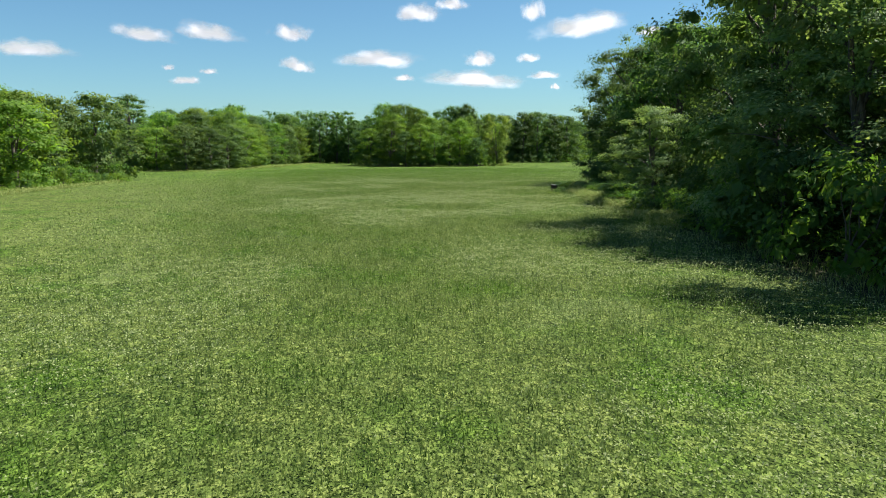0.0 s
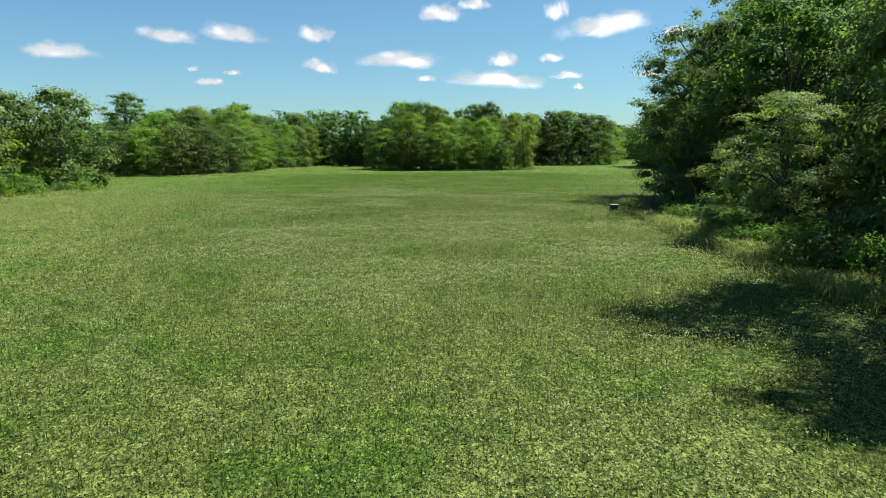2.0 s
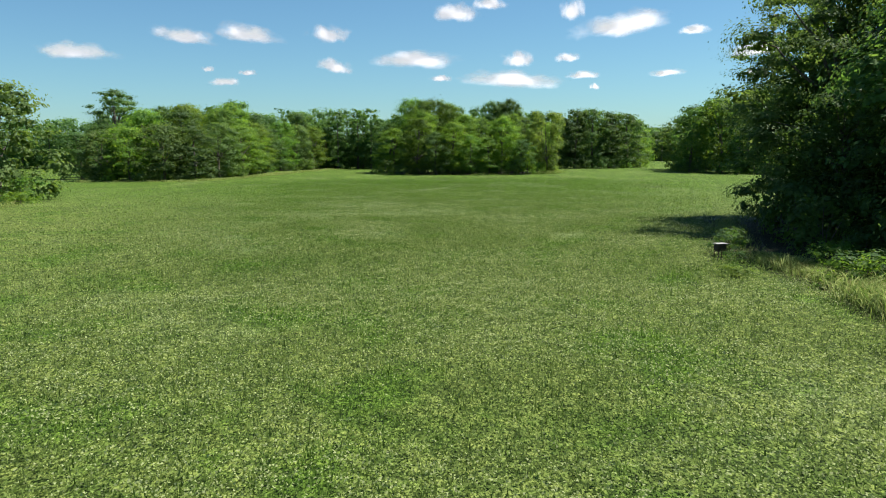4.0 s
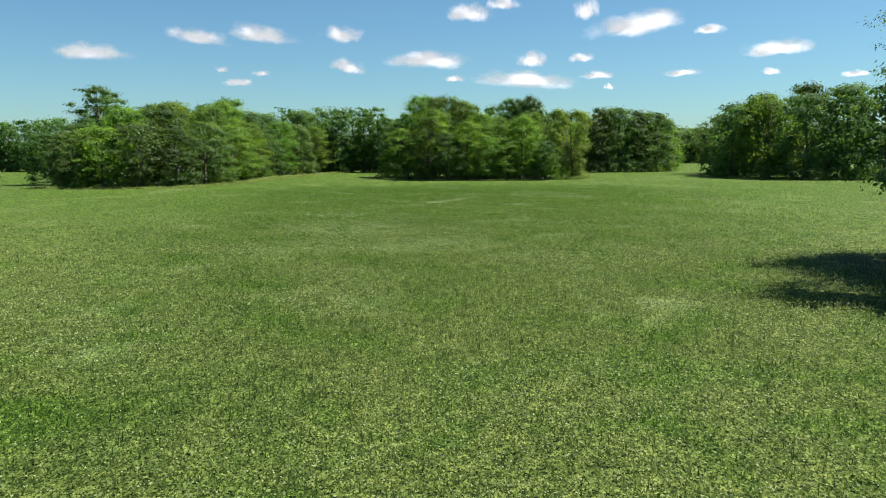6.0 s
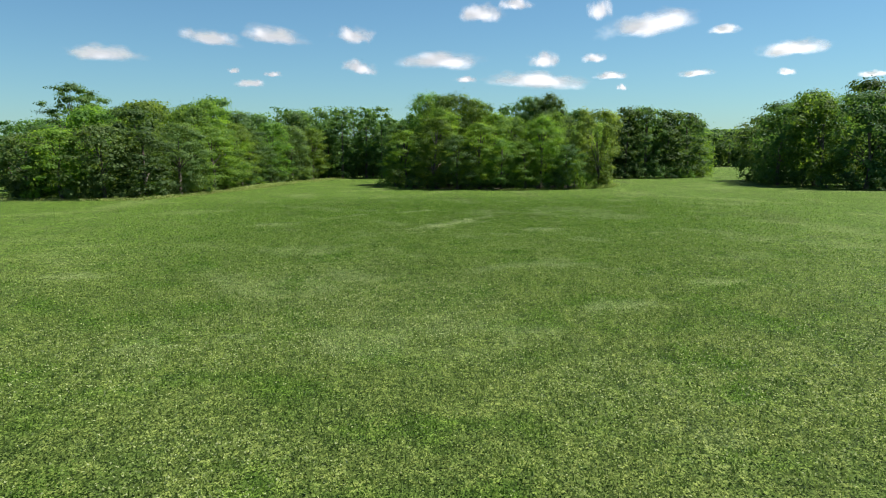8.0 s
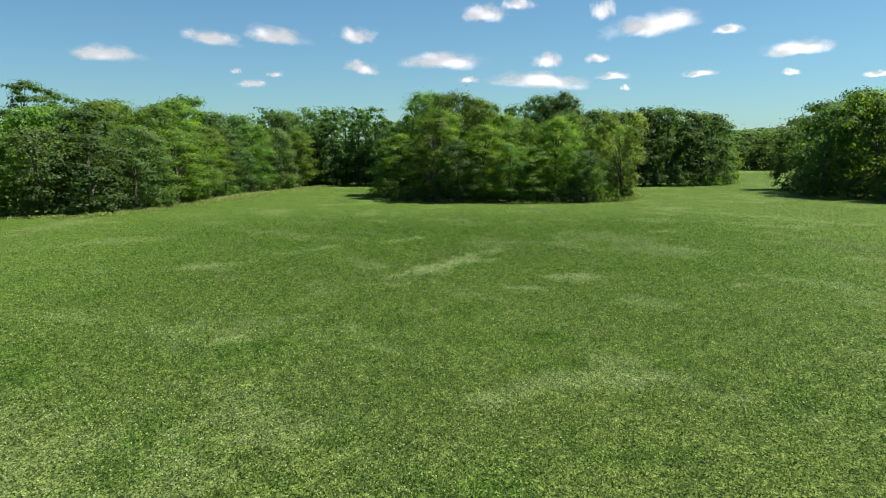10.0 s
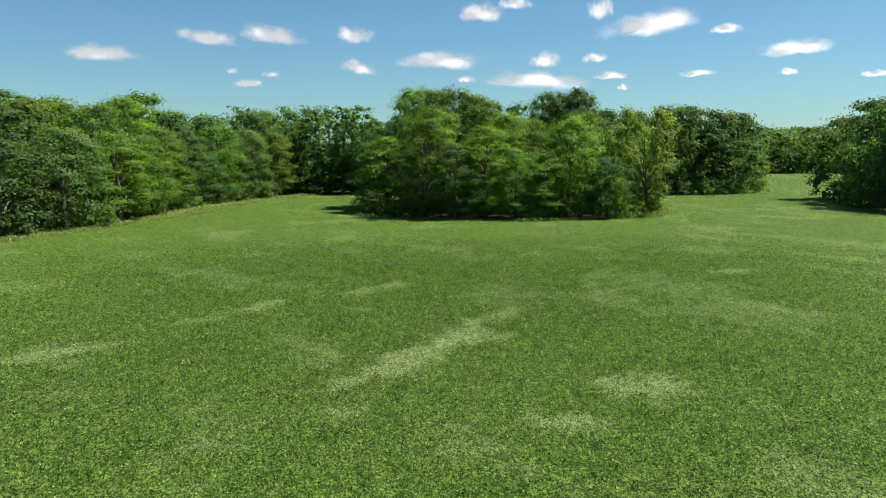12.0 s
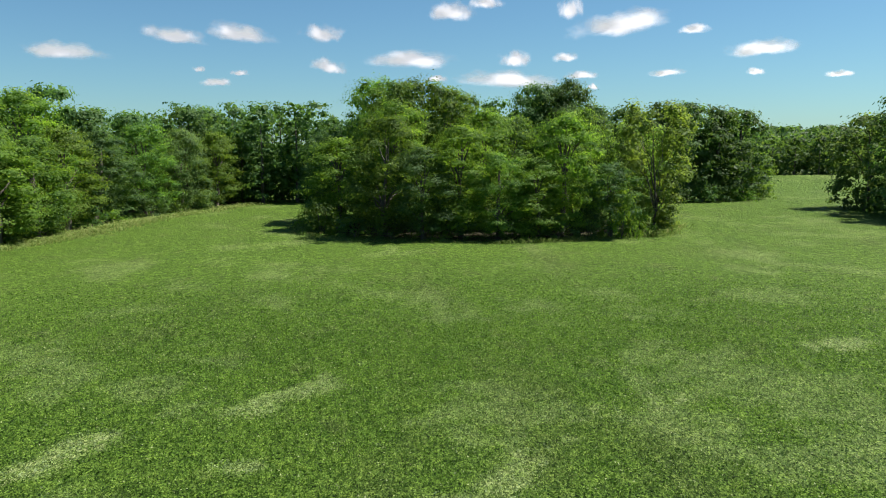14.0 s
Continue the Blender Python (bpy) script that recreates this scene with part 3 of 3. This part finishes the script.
# trees at the meadow's other side, near the start
for proto, x, y, h, w in (
        (M5, -40.5, 112, 12.6, 5.2), (M5, -45, 108, 12, 4.6), (M3, -43.0, 95, 11.5, 4.8), (M3, -39.0, 84, 9.5, 4.4), (M1, -41, 72, 11, 4.6), (M2, -42, 60, 12, 5),
        (M1, -50, 103, 13, 5.0), (M2, -52, 114, 12.5, 5.0), (M1, -50, 90, 13, 5), (M2, -51, 78, 14, 5), (M2, -53, 66, 14, 5), (M4, -58, 96, 14, 4.5), (M4, -60, 108, 13, 4.5)):
    plant(proto, x, y, h, w)
for x, y, h, w, turn in ((-37.8, 110.5, 2.8, 2.4, 10), (-40.5, 107.6, 3.0, 2.6, 100), (-43.6, 105.2, 2.8, 2.4, 190), (-39.0, 99.0, 2.6, 2.2, 280)):
    plant(B1, x, y, h, w, turn)
for k in range(9):
    plant((B1, B3, B2)[k % 3], -36.5 + rng.uniform(-1, 1) - 0.03 * k, 64 + 5.4 * k, rng.uniform(1.2, 2.4), rng.uniform(1.2, 2.0))

# wood jutting into the meadow
for proto, x, y, h, w in (
        (M5, -52.6, 168, 9, 4.4), (M3, -47, 166, 9.5, 4.4), (M5, -41, 165, 10, 4.6), (M2, -36, 167, 9.5, 4.2), (C4, -33.5, 174, 10.5, 4.4), (C2, -31, 181, 10, 4.2), (C1, -31, 188, 10, 4.2), (C2, -31, 195, 11, 4.0),
        (M1, -48, 176, 13, 5), (M2, -41, 178, 13, 5), (M3, -44, 186, 14.5, 5.2), (C1, -37, 189, 14, 5), (M1, -52, 188, 14, 5), (C2, -37, 199, 15.5, 5.2), (M1, -46, 198, 15.5, 5.2), (M2, -38.5, 207, 17, 4.4),
        (M2, -54, 200, 14, 5), (M2, -44, 210, 16, 4.6), (M4, -34, 209, 14, 4), (C3, -31, 205, 11, 4), (C1, -29, 213, 12, 4.2), (M4, -33, 219, 14, 4), (C4, -26, 220, 11.5, 4), (C2, -23, 227, 11, 3.8), (C1, -22, 233, 11.5, 3.6), (M4, -28, 228, 15, 4), (M4, -27, 237, 15.5, 4),
        (M6, -66.5, 210, 19.6, 5.4), (M6, -57, 214, 16, 4.0), (M6, -77, 240, 20, 6), (M2, -61, 178, 9, 4.5), (M2, -60, 190, 11, 5)):
    plant(proto, x, y, h, w)

for k in range(16):
    t = k / 15
    x, y = (-53 + 21 * t * 2.5, 165.5 + 2 * t) if t < 0.4 else (-32 + 3 * (t - 0.4) / 0.3, 170 + 29 * (t - 0.4) / 0.3) if t < 0.7 else (-29 + 8 * (t - 0.7) / 0.3, 199 + 33 * (t - 0.7) / 0.3)
    plant((B3, B1, B3, B2)[k % 4], x + rng.uniform(-1.5, 0), y + rng.uniform(0, 2), rng.uniform(1.6, 3.2), rng.uniform(1.8, 2.6))

# island of trees in the middle of the meadow
for proto, x, y, h, w in (
        (C2, -1.2, 191, 9.5, 3.8), (C1, 4.0, 183.5, 11.5, 3.8), (C3, 7.5, 181, 8.5, 3.0), (C2, 11, 182.3, 10.5, 3.6), (C1, 14.5, 180.6, 8, 3.0), (C2, 18, 181, 7.5, 3.0), (C2, 20.8, 182.5, 11.5, 3.6), (C3, 24.8, 181, 7, 2.6),
        (M7, 30.4, 185.5, 12.6, 4.4), (C1, 2.6, 198, 16.4, 4.2), (C1, 7.5, 196, 16.0, 4.0), (C2, 5, 190, 13.2, 4.0), (C1, 5.0, 194, 15.6, 4.2), (C1, 10.6, 195.5, 15.2, 3.8), (C3, 22.4, 196.5, 15.4, 3.4), (C3, 12.2, 199, 14.8, 3.2), (C2, 14, 190, 12.3, 3.6), (C1, 17, 192, 11.8, 3.6), (C3, 20, 197, 15.6, 3.2), (C3, 24.4, 196, 16.0, 3.6),
        (C1, 23.0, 189, 12.5, 3.4), (C3, 27, 198, 12.5, 3.4), (M7, 31, 193, 11, 3.6), (C3, 5, 205, 14.5, 4.8), (C1, 15, 205, 12.5, 4.6), (C3, 25, 205, 14.5, 4.5), (C3, -2, 200, 11, 4.5)):
    plant(proto, x, y, h, w)
for x, y, h, w, b in ((-2.5, 187, 3.2, 2.4, B1), (1, 183.5, 2.2, 2.2, B3), (4.5, 181.6, 1.8, 2.0, B3), (8, 180.8, 1.6, 1.8, B1), (11, 181, 1.9, 2.2, B3), (14, 180.4, 1.5, 2.0, B3), (17, 180.6, 1.9, 2.0, B1), (20, 181, 2.2, 2.2, B3), (22.6, 180.4, 3.0, 1.6, B3), (25.5, 179.6, 4.8, 1.7, B2), (28, 182.5, 2.6, 1.6, B2), (4, 190, 4, 2.6, B3), (9, 189, 4, 2.6, B3), (14, 188, 4, 2.6, B3), (19, 188, 4, 2.6, B3), (24, 188, 4, 2.6, B3), (2, 197, 4, 2.8, B3), (8, 198, 4, 2.8, B3), (14, 197, 4, 2.8, B3), (21, 198, 4, 2.8, B3), (31.2, 186, 1.8, 1.4, B2), (32, 190, 2.4, 1.8, B1), (-4, 193, 3, 2, B1)):
    plant(b, x, y, h, w)

# wood behind the island, and the group across the meadow
for proto, x, y, h, w in (
        (M4, 36, 230, 15, 4.2), (M2, 41, 229, 15, 4.6), (M4, 46, 228, 15.5, 4.2), (M2, 51, 230, 16, 5.0), (M4, 56, 231, 15, 4.2), (M2, 61.5, 234, 15, 5.2), (M3, 66.5, 240, 9, 3.2), (M2, 66, 247, 14, 4.6), (M4, 72, 262, 14, 4.6), (M1, 76, 272, 14, 4.6)):
    plant(proto, x, y, h, w)
for proto, x, y, h, w in (
        (M2, 64.2, 194, 14, 4.6), (M1, 67.4, 186, 14.5, 4.7), (M2, 71, 179, 15, 5.0), (M2, 78, 178, 16.5, 5.2), (M2, 86, 180, 17, 5.4), (M5, 93, 182, 16, 5), (M1, 69, 191, 16, 5), (M2, 77, 189, 18, 5), (M2, 85, 191, 18, 5.4), (M2, 68.4, 202, 15, 5), (M2, 74, 201, 17, 5),
        (M5, 69, 212, 13, 5), (M2, 76, 213, 16, 5), (M2, 84, 205, 17, 5), (M2, 98, 192, 15.5, 5.4)):
    plant(proto, x, y, h, w)
for x, y, h, w, b in ((62.3, 190, 2.5, 2, B3), (65.8, 181, 2.5, 2, B3), (70, 174, 2.2, 2, B3), (77, 173, 2.4, 2, B1), (85, 175, 2.4, 2, B3), (66.5, 208, 3, 2.2, B3), (36, 227, 3.0, 2.6, B3), (40, 226, 2.8, 2.4, B3), (44, 225, 3.0, 2.6, B3), (48, 225.5, 2.6, 2.4, B3), (52, 226.5, 3.2, 2.6, B3), (56, 228, 2.8, 2.4, B3), (60, 230, 3.0, 2.4, B1), (65, 233.5, 2.6, 2, B2), (74, 175.5, 2.6, 2.2, B3), (81, 174, 2.4, 2.2, B3), (67, 177, 2.8, 2.2, B3), (64.2, 185.5, 3, 2.2, B3), (65.4, 199, 3, 2.4, B3)):
    plant(b, x, y, h, w)


# ---- closed woods behind ----
def woods(name, spots, leaves, leaf, mat, label):
    """A stretch of far wood: many crowns and trunks in one mesh."""
    vs, tv, tf, at = [], [], [], 0
    for x, y, h, w in spots:
        z = float(ground_z(x, y))
        flat = rng.uniform(0.55, 0.75)
        _, _, c, n = crown_points(h, w, 0.8, 44, leaves, "slim" if rng.random() < 0.5 else "round", flat, 0.32, 8, 0.22, 0.42)
        low = rng.uniform(-1, 1, (leaves // 3, 3)) * (w, 1.5, 0.28 * h) + (0, 1.5, 0.28 * h)
        c, n = np.concatenate((c, low)), np.concatenate((n, unit(rng.normal(size=low.shape) + (0, 0, 0.5))))
        L = leaf * rng.uniform(0.6, 1.3, len(c))
        L[:inner(leaves)] *= 2.2
        L[leaves:] *= 1.5
        vs.append(leaf_quads(c + (x, y, z), n, L, L * rng.uniform(0.5, 0.9, len(c)), 0.05))
        v, f = tube(np.array([(x, y, float(ground_z(x, y)) - 0.3), (x + 0.1, y, h * 0.4), (x, y + 0.2, h * 0.8)]), np.array([0.3, 0.22, 0.06]) * h / 15, 5)
        tv.append(v)
        tf.append(f + at)
        at += len(v)
    v = np.concatenate(vs)
    tv, tf = np.concatenate(tv), np.concatenate(tf)
    me = mesh_of(name, np.concatenate((v, tv)), np.concatenate((quads(len(v)), tf + len(v))), mat)
    me.materials.append(BARK)
    me.polygons.foreach_set("material_index", np.repeat(np.arange(2, dtype=np.int32), (len(v) // 4, len(tf))))
    return tagged(new(name, me), label, "woods", kind="stuff")


def belt(x0, y0, x1, y1, gap, rows, depth, h, w):
    """Spots for trees in rows from one point to another."""
    n = max(2, int(math.hypot(x1 - x0, y1 - y0) / gap))
    nx, ny = -(y1 - y0), x1 - x0
    k = math.hypot(nx, ny)
    spots = []
    for r in range(rows):
        for q in range(n):
            t = (q + 0.5 * (r % 2) + rng.uniform(-0.25, 0.25)) / n
            d = depth * r + rng.uniform(-1, 1)
            spots.append((x0 + (x1 - x0) * t + nx / k * d, y0 + (y1 - y0) * t + ny / k * d, h * rng.uniform(0.86, 1.1), w * rng.uniform(0.85, 1.15)))
    return spots


woods("woods", belt(-24, 233, 40, 233, 3.6, 2, 5, 15.0, 3.6), 1700, 0.46, LEAF_DARK, "closed row of dark green trees behind the meadow")
woods("woods", belt(34, 239, 66, 248, 4.2, 1, 6, 14.5, 3.8), 1600, 0.46, LEAF_DARK, "dark green wood closing the gap behind the island of trees")
woods("woods", belt(-130, 272, -60, 258, 6.0, 2, 7, 15.0, 4.4), 1500, 0.6, LEAF_DARK, "dark green wood across the far meadow")
woods("woods", belt(-64, 250, -20, 243, 4.5, 2, 6, 15.8, 4.2), 900, 0.5, LEAF_DARK, "dark green wood closing the meadow behind the trees")
woods("woods", belt(-44, 262, 22, 258, 4.5, 1, 5, 15.4, 4.4), 800, 0.55, LEAF_DARK, "dark green wood behind the gap in the trees")
woods("woods", belt(60, 350, 290, 352, 8.0, 2, 9, 14.0, 5.4), 480, 1.0, LEAF_DARK, "distant dark green wood along the end of the meadow")
woods("woods", belt(90, 430, 420, 440, 14.0, 3, 40, 14.0, 8.0), 360, 1.8, LEAF_DARK, "distant wooded rise")
woods("woods", belt(150, 640, 640, 660, 26.0, 4, 70, 15.0, 15.0), 360, 3.0, LEAF_DARK, "far wooded ridge on the horizon")


# ---- meadow plants ----
def clover():
    """Low upright clover and grass with pale heads, dense beside the walk and thinner away from it."""
    n1, n2 = 1250000, 90000
    y = np.concatenate((6 + 158 * rng.random(n1), 10 + 180 * rng.random(n2)))
    off = np.concatenate((rng.normal(0, 1, n1) * (5.5 + 0.05 * y[:n1]), rng.normal(0, 24, n2)))
    fade = rng.random(n1 + n2) > np.where(np.arange(n1 + n2) < n1, step(138, 164, y), step(130, 188, y))
    x = 0.058 * y + off
    dry = dryness(x, y)
    clump = lump(x, y, 0.32, 12) * 0.6 + lump(x, y, 1.9, 13) * 0.4
    keep = fade & (rng.random(len(x)) < (0.55 + 0.9 * clump) * (1 - 0.6 * dry)) & (wood_floor(x, y) < 0.4)
    x, y, off, dry, clump = x[keep], y[keep], off[keep], dry[keep], clump[keep]
    n = len(x)
    head = (rng.random(n) < 0.02 + 0.36 * step(0.25, 0.8, lump(x, y, 4.5, 31)) * step(140, 20, y)).astype(float)
    tall = (0.10 + 0.24 * clump) * (1 - 0.55 * dry) * (1.15 - 0.4 * step(50, 110, y))
    h = tall * np.where(head > 0, rng.uniform(0.85, 1.15, n), rng.random(n) ** 0.6)
    base = np.stack((x, y, ground_z(x, y)), 1)
    spot = base + np.stack((np.zeros(n), np.zeros(n), h), 1)
    size = (0.030 + 0.00016 * y + 0.0008 * np.abs(off)) * rng.uniform(0.6, 1.3, n) * (1 - 0.15 * head)
    up = unit(rng.normal(0, 0.6, (n, 3)) + (0, 0, 0.5))
    side = unit(np.cross(up, rng.normal(size=(n, 3))))
    along = np.cross(side, up)
    v = np.stack((spot - along * size[:, None] * 0.6, spot + (side * 0.55 + along * 0.4) * size[:, None], spot + (along * 0.5 - side * 0.5) * size[:, None]), 1)
    blade = (rng.random(n) < 0.13) & (head < 0.5)
    k = int(blade.sum())
    a = rng.uniform(0, 2 * np.pi, k)
    wide = np.stack((np.cos(a), np.sin(a), np.zeros(k)), 1) * (0.35 * size[blade])[:, None]
    tip = base[blade] + np.stack((rng.normal(0, 0.05, k), rng.normal(0, 0.05, k), (tall * rng.uniform(0.7, 1.25, n))[blade]), 1)
    foot = base[blade] * 0.6 + tip * 0.4
    v[blade] = np.stack((foot - wide, foot + wide, tip), 1)
    v = v.reshape(-1, 3)
    me = mesh_of("clover", v, np.arange(len(v), dtype=np.int32).reshape(-1, 3), CLOVER)
    me.attributes.new("head", "FLOAT", "POINT").data.foreach_set("value", np.repeat(head, 3).astype(np.float32))
    me.attributes.new("dry", "FLOAT", "POINT").data.foreach_set("value", np.repeat(dry, 3).astype(np.float32))
    return tagged(new("clover", me), "low green clover and grass with pale heads covering the meadow", "clover", kind="stuff")


clover()


def tall_grass(lines, label, wide=1.0, pale=0.6, bent=0.6):
    """Rank grass along the wood's edge: upright bent blades."""
    xs, ys, hs = [], [], []
    for x0, y0, x1, y1, spread, count, h in lines:
        t = rng.random(count)
        xs.append(x0 + (x1 - x0) * t + rng.normal(0, spread, count))
        ys.append(y0 + (y1 - y0) * t + rng.normal(0, spread, count))
        hs.append(h * rng.uniform(0.5, 1.15, count) * (0.5 + lump(xs[-1], ys[-1], 1.1, 21)))
    x, y, h = np.concatenate(xs), np.concatenate(ys), np.concatenate(hs)
    n = len(x)
    base = np.stack((x, y, ground_z(x, y) - 0.03), 1)
    a = rng.uniform(0, 2 * np.pi, n)
    side = np.stack((np.cos(a), np.sin(a), np.zeros(n)), 1)
    lean = np.stack((rng.normal(0, bent, n), rng.normal(0, bent, n), np.ones(n)), 1)
    w = (0.014 * h / 0.8 + 0.006)[:, None] * wide
    mid = base + lean * (h * 0.55)[:, None]
    tip = mid + (lean * [1.8, 1.8, 0.35]) * (h * 0.45)[:, None]
    v = np.stack((base - side * w, mid + side * w, tip, mid - side * w * 0.9), 1).reshape(-1, 3)
    me = mesh_of("tall_grass", v, quads(len(v)), TALL)
    me.attributes.new("head", "FLOAT", "POINT").data.foreach_set("value", np.repeat((rng.random(n) < 0.12) * 0.8, 4).astype(np.float32))
    me.attributes.new("dry", "FLOAT", "POINT").data.foreach_set("value", np.repeat(rng.random(n) ** (0.9 / pale) * pale, 4).astype(np.float32))
    return tagged(new("tall_grass", me), label, "grass", kind="stuff")


tall_grass([(12.6, 12, 14.4, 30, 0.7, 2500, 0.5), (14.2, 34, 15.2, 44, 0.45, 8000, 0.7), (15.5, 44, 16.6, 54, 0.5, 26000, 0.9), (16.8, 54, 17.0, 62, 0.4, 7000, 0.7), (17.0, 64, 22.2, 78, 0.5, 1800, 0.5)], "tall yellowing grass along the foot of the wood", 0.7, 0.9, 0.3)
tall_grass([(-2, 181, 14, 177.3, 0.6, 500, 0.35), (14, 177.3, 29, 181, 0.6, 900, 0.45), (29, 181, 33.5, 189, 0.8, 1800, 0.8), (-6, 195, -2, 181, 0.7, 900, 0.5)], "fringe of tall grass round the island of trees", 2.2)
tall_grass([(-34, 60, -35.5, 104, 1.0, 4500, 0.5), (-54, 162, -34, 161, 1.0, 2500, 0.45), (-34, 161, -26.5, 186, 1.1, 3500, 0.5), (-26.5, 186, -26, 204, 1.3, 3000, 0.55), (-26, 204, -18, 230, 1.2, 3000, 0.5)], "fringe of pale tall grass along the wood", 2.4, 1.0)


# ---- box on legs ----
def metal_material(name, low, high, rough):
    m, nodes, links, out = material(name)
    geo = nodes.new("ShaderNodeNewGeometry")
    c = mix_colour(nodes, links, ramp(nodes, links, noise_tex(nodes, links, geo.outputs["Position"], 9.0, 5.0, 0.65), 0.4, 0.65), low, high)
    p = node(nodes, "ShaderNodeBsdfPrincipled", Roughness=rough)
    links.new(c, p.inputs["Base Color"])
    links.new(p.outputs[0], out.inputs["Surface"])
    return m


def slab(name, sx, sy, sz, at, mat, parent, label=""):
    """A block with rounded edges as one part."""
    bm = bmesh.new()
    bmesh.ops.create_cube(bm, size=1)
    bmesh.ops.scale(bm, vec=(sx, sy, sz), verts=bm.verts)
    bmesh.ops.bevel(bm, geom=bm.edges[:], offset=min(sx, sy, sz) * 0.12, segments=2, affect="EDGES")
    me = bpy.data.meshes.new(name)
    bm.to_mesh(me)
    bm.free()
    me.materials.append(mat)
    ob = new(name, me)
    ob.parent = parent
    ob.matrix_basis = Matrix.Translation(at)
    if label:
        tagged(ob, label)
    return ob


def box_on_legs(x, y, turn):
    rust = metal_material("rusty_metal", (0.03, 0.022, 0.018), (0.07, 0.042, 0.03), 0.8)
    zinc = metal_material("pale_metal", (0.2, 0.19, 0.18), (0.34, 0.33, 0.31), 0.6)
    top = new("metal_box")
    slab("body", 0.42, 0.32, 0.3, (0, 0, 0.52), rust, top)
    slab("lid", 0.47, 0.37, 0.025, (0, 0, 0.684), zinc, top, "pale weathered metal lid")
    for sx in (-1, 1):
        for sy in (-1, 1):
            slab("leg", 0.03, 0.03, 0.42, (sx * 0.18, sy * 0.13, 0.17), rust, top)
    top.matrix_basis = pose(x, y, float(ground_z(x, y)), 0, 0, turn)
    return tagged(top, "small dark rusty metal box on thin legs in the grass", "box")


box_on_legs(15.25, 62.2, 14)


# ---- clouds ----
def cloud(az, el, wide, high, lean=0.0, far=4600.0):
    """A small fair-weather cloud far off: a lumpy dome of vapour, soft at its edge."""
    n = 17
    u, w = np.meshgrid(np.linspace(-1.25, 1.25, n), np.linspace(-1.1, 1.25, n), indexing="ij")
    r2 = u * u + w * w
    y = -0.25 * np.sqrt(np.clip(3.2 - r2, 0, None)) - 0.06 * np.sin(u * 5 + az) * np.sin(w * 4 + el)
    i, j = np.meshgrid(np.arange(n - 1), np.arange(n - 1), indexing="ij")
    a = (i * n + j).ravel()
    me = mesh_of("cloud", np.stack((u.ravel(), y.ravel(), w.ravel()), 1), np.stack((a, a + n, a + n + 1, a + 1), 1), CLOUD, True)
    ob = new("cloud", me)
    d = Vector((math.sin(radians(az)) * math.cos(radians(el)), math.cos(radians(az)) * math.cos(radians(el)), math.sin(radians(el))))
    half = far * radians(1) / 2
    ob.matrix_world = Matrix.Translation(Vector((3, 55, 5)) + d * far) @ pose(0, 0, 0, 0, lean, -az) @ Matrix.Diagonal((wide * half * 1.22, wide * half * 0.8, high * half * 1.36, 1))
    return tagged(ob, "small white fair-weather cloud in the blue sky", "cloud", "clouds in the sky", kind="structure")


for row in (
        (-23.8, 6.6, 5.0, 1.4), (-16.6, 8.0, 4.2, 1.3, 7), (-12.1, 8.3, 5.0, 1.5, 6), (-6.2, 8.5, 3.0, 1.5, 3), (-13.8, 5.0, 2.4, 0.7), (-12.2, 5.7, 1.3, 0.5), (-5.8, 6.2, 2.8, 1.2, 8), (0.4, 6.6, 6.5, 1.5),
        (3.3, 10.0, 3.5, 1.6), (6.0, 10.7, 2.6, 1.1), (8.2, 6.7, 2.5, 1.4), (7.6, 5.1, 7.4, 1.5, 2), (2.3, 5.4, 1.7, 0.6), (11.8, 6.8, 2.0, 0.8), (13.0, 5.5, 2.5, 0.7), (13.9, 4.7, 0.8, 0.6),
        (15.9, 8.8, 7.2, 2.0, -6), (12.1, 10.1, 1.9, 1.8), (20.8, 8.4, 2.3, 0.8), (25.3, 6.8, 4.7, 1.3, -4), (25.0, 5.4, 1.2, 0.6), (19.0, 5.5, 2.6, 0.6, -4), (30.2, 5.0, 1.8, 0.5),
        (-15.0, 5.9, 0.9, 0.5)):
    cloud(*row)
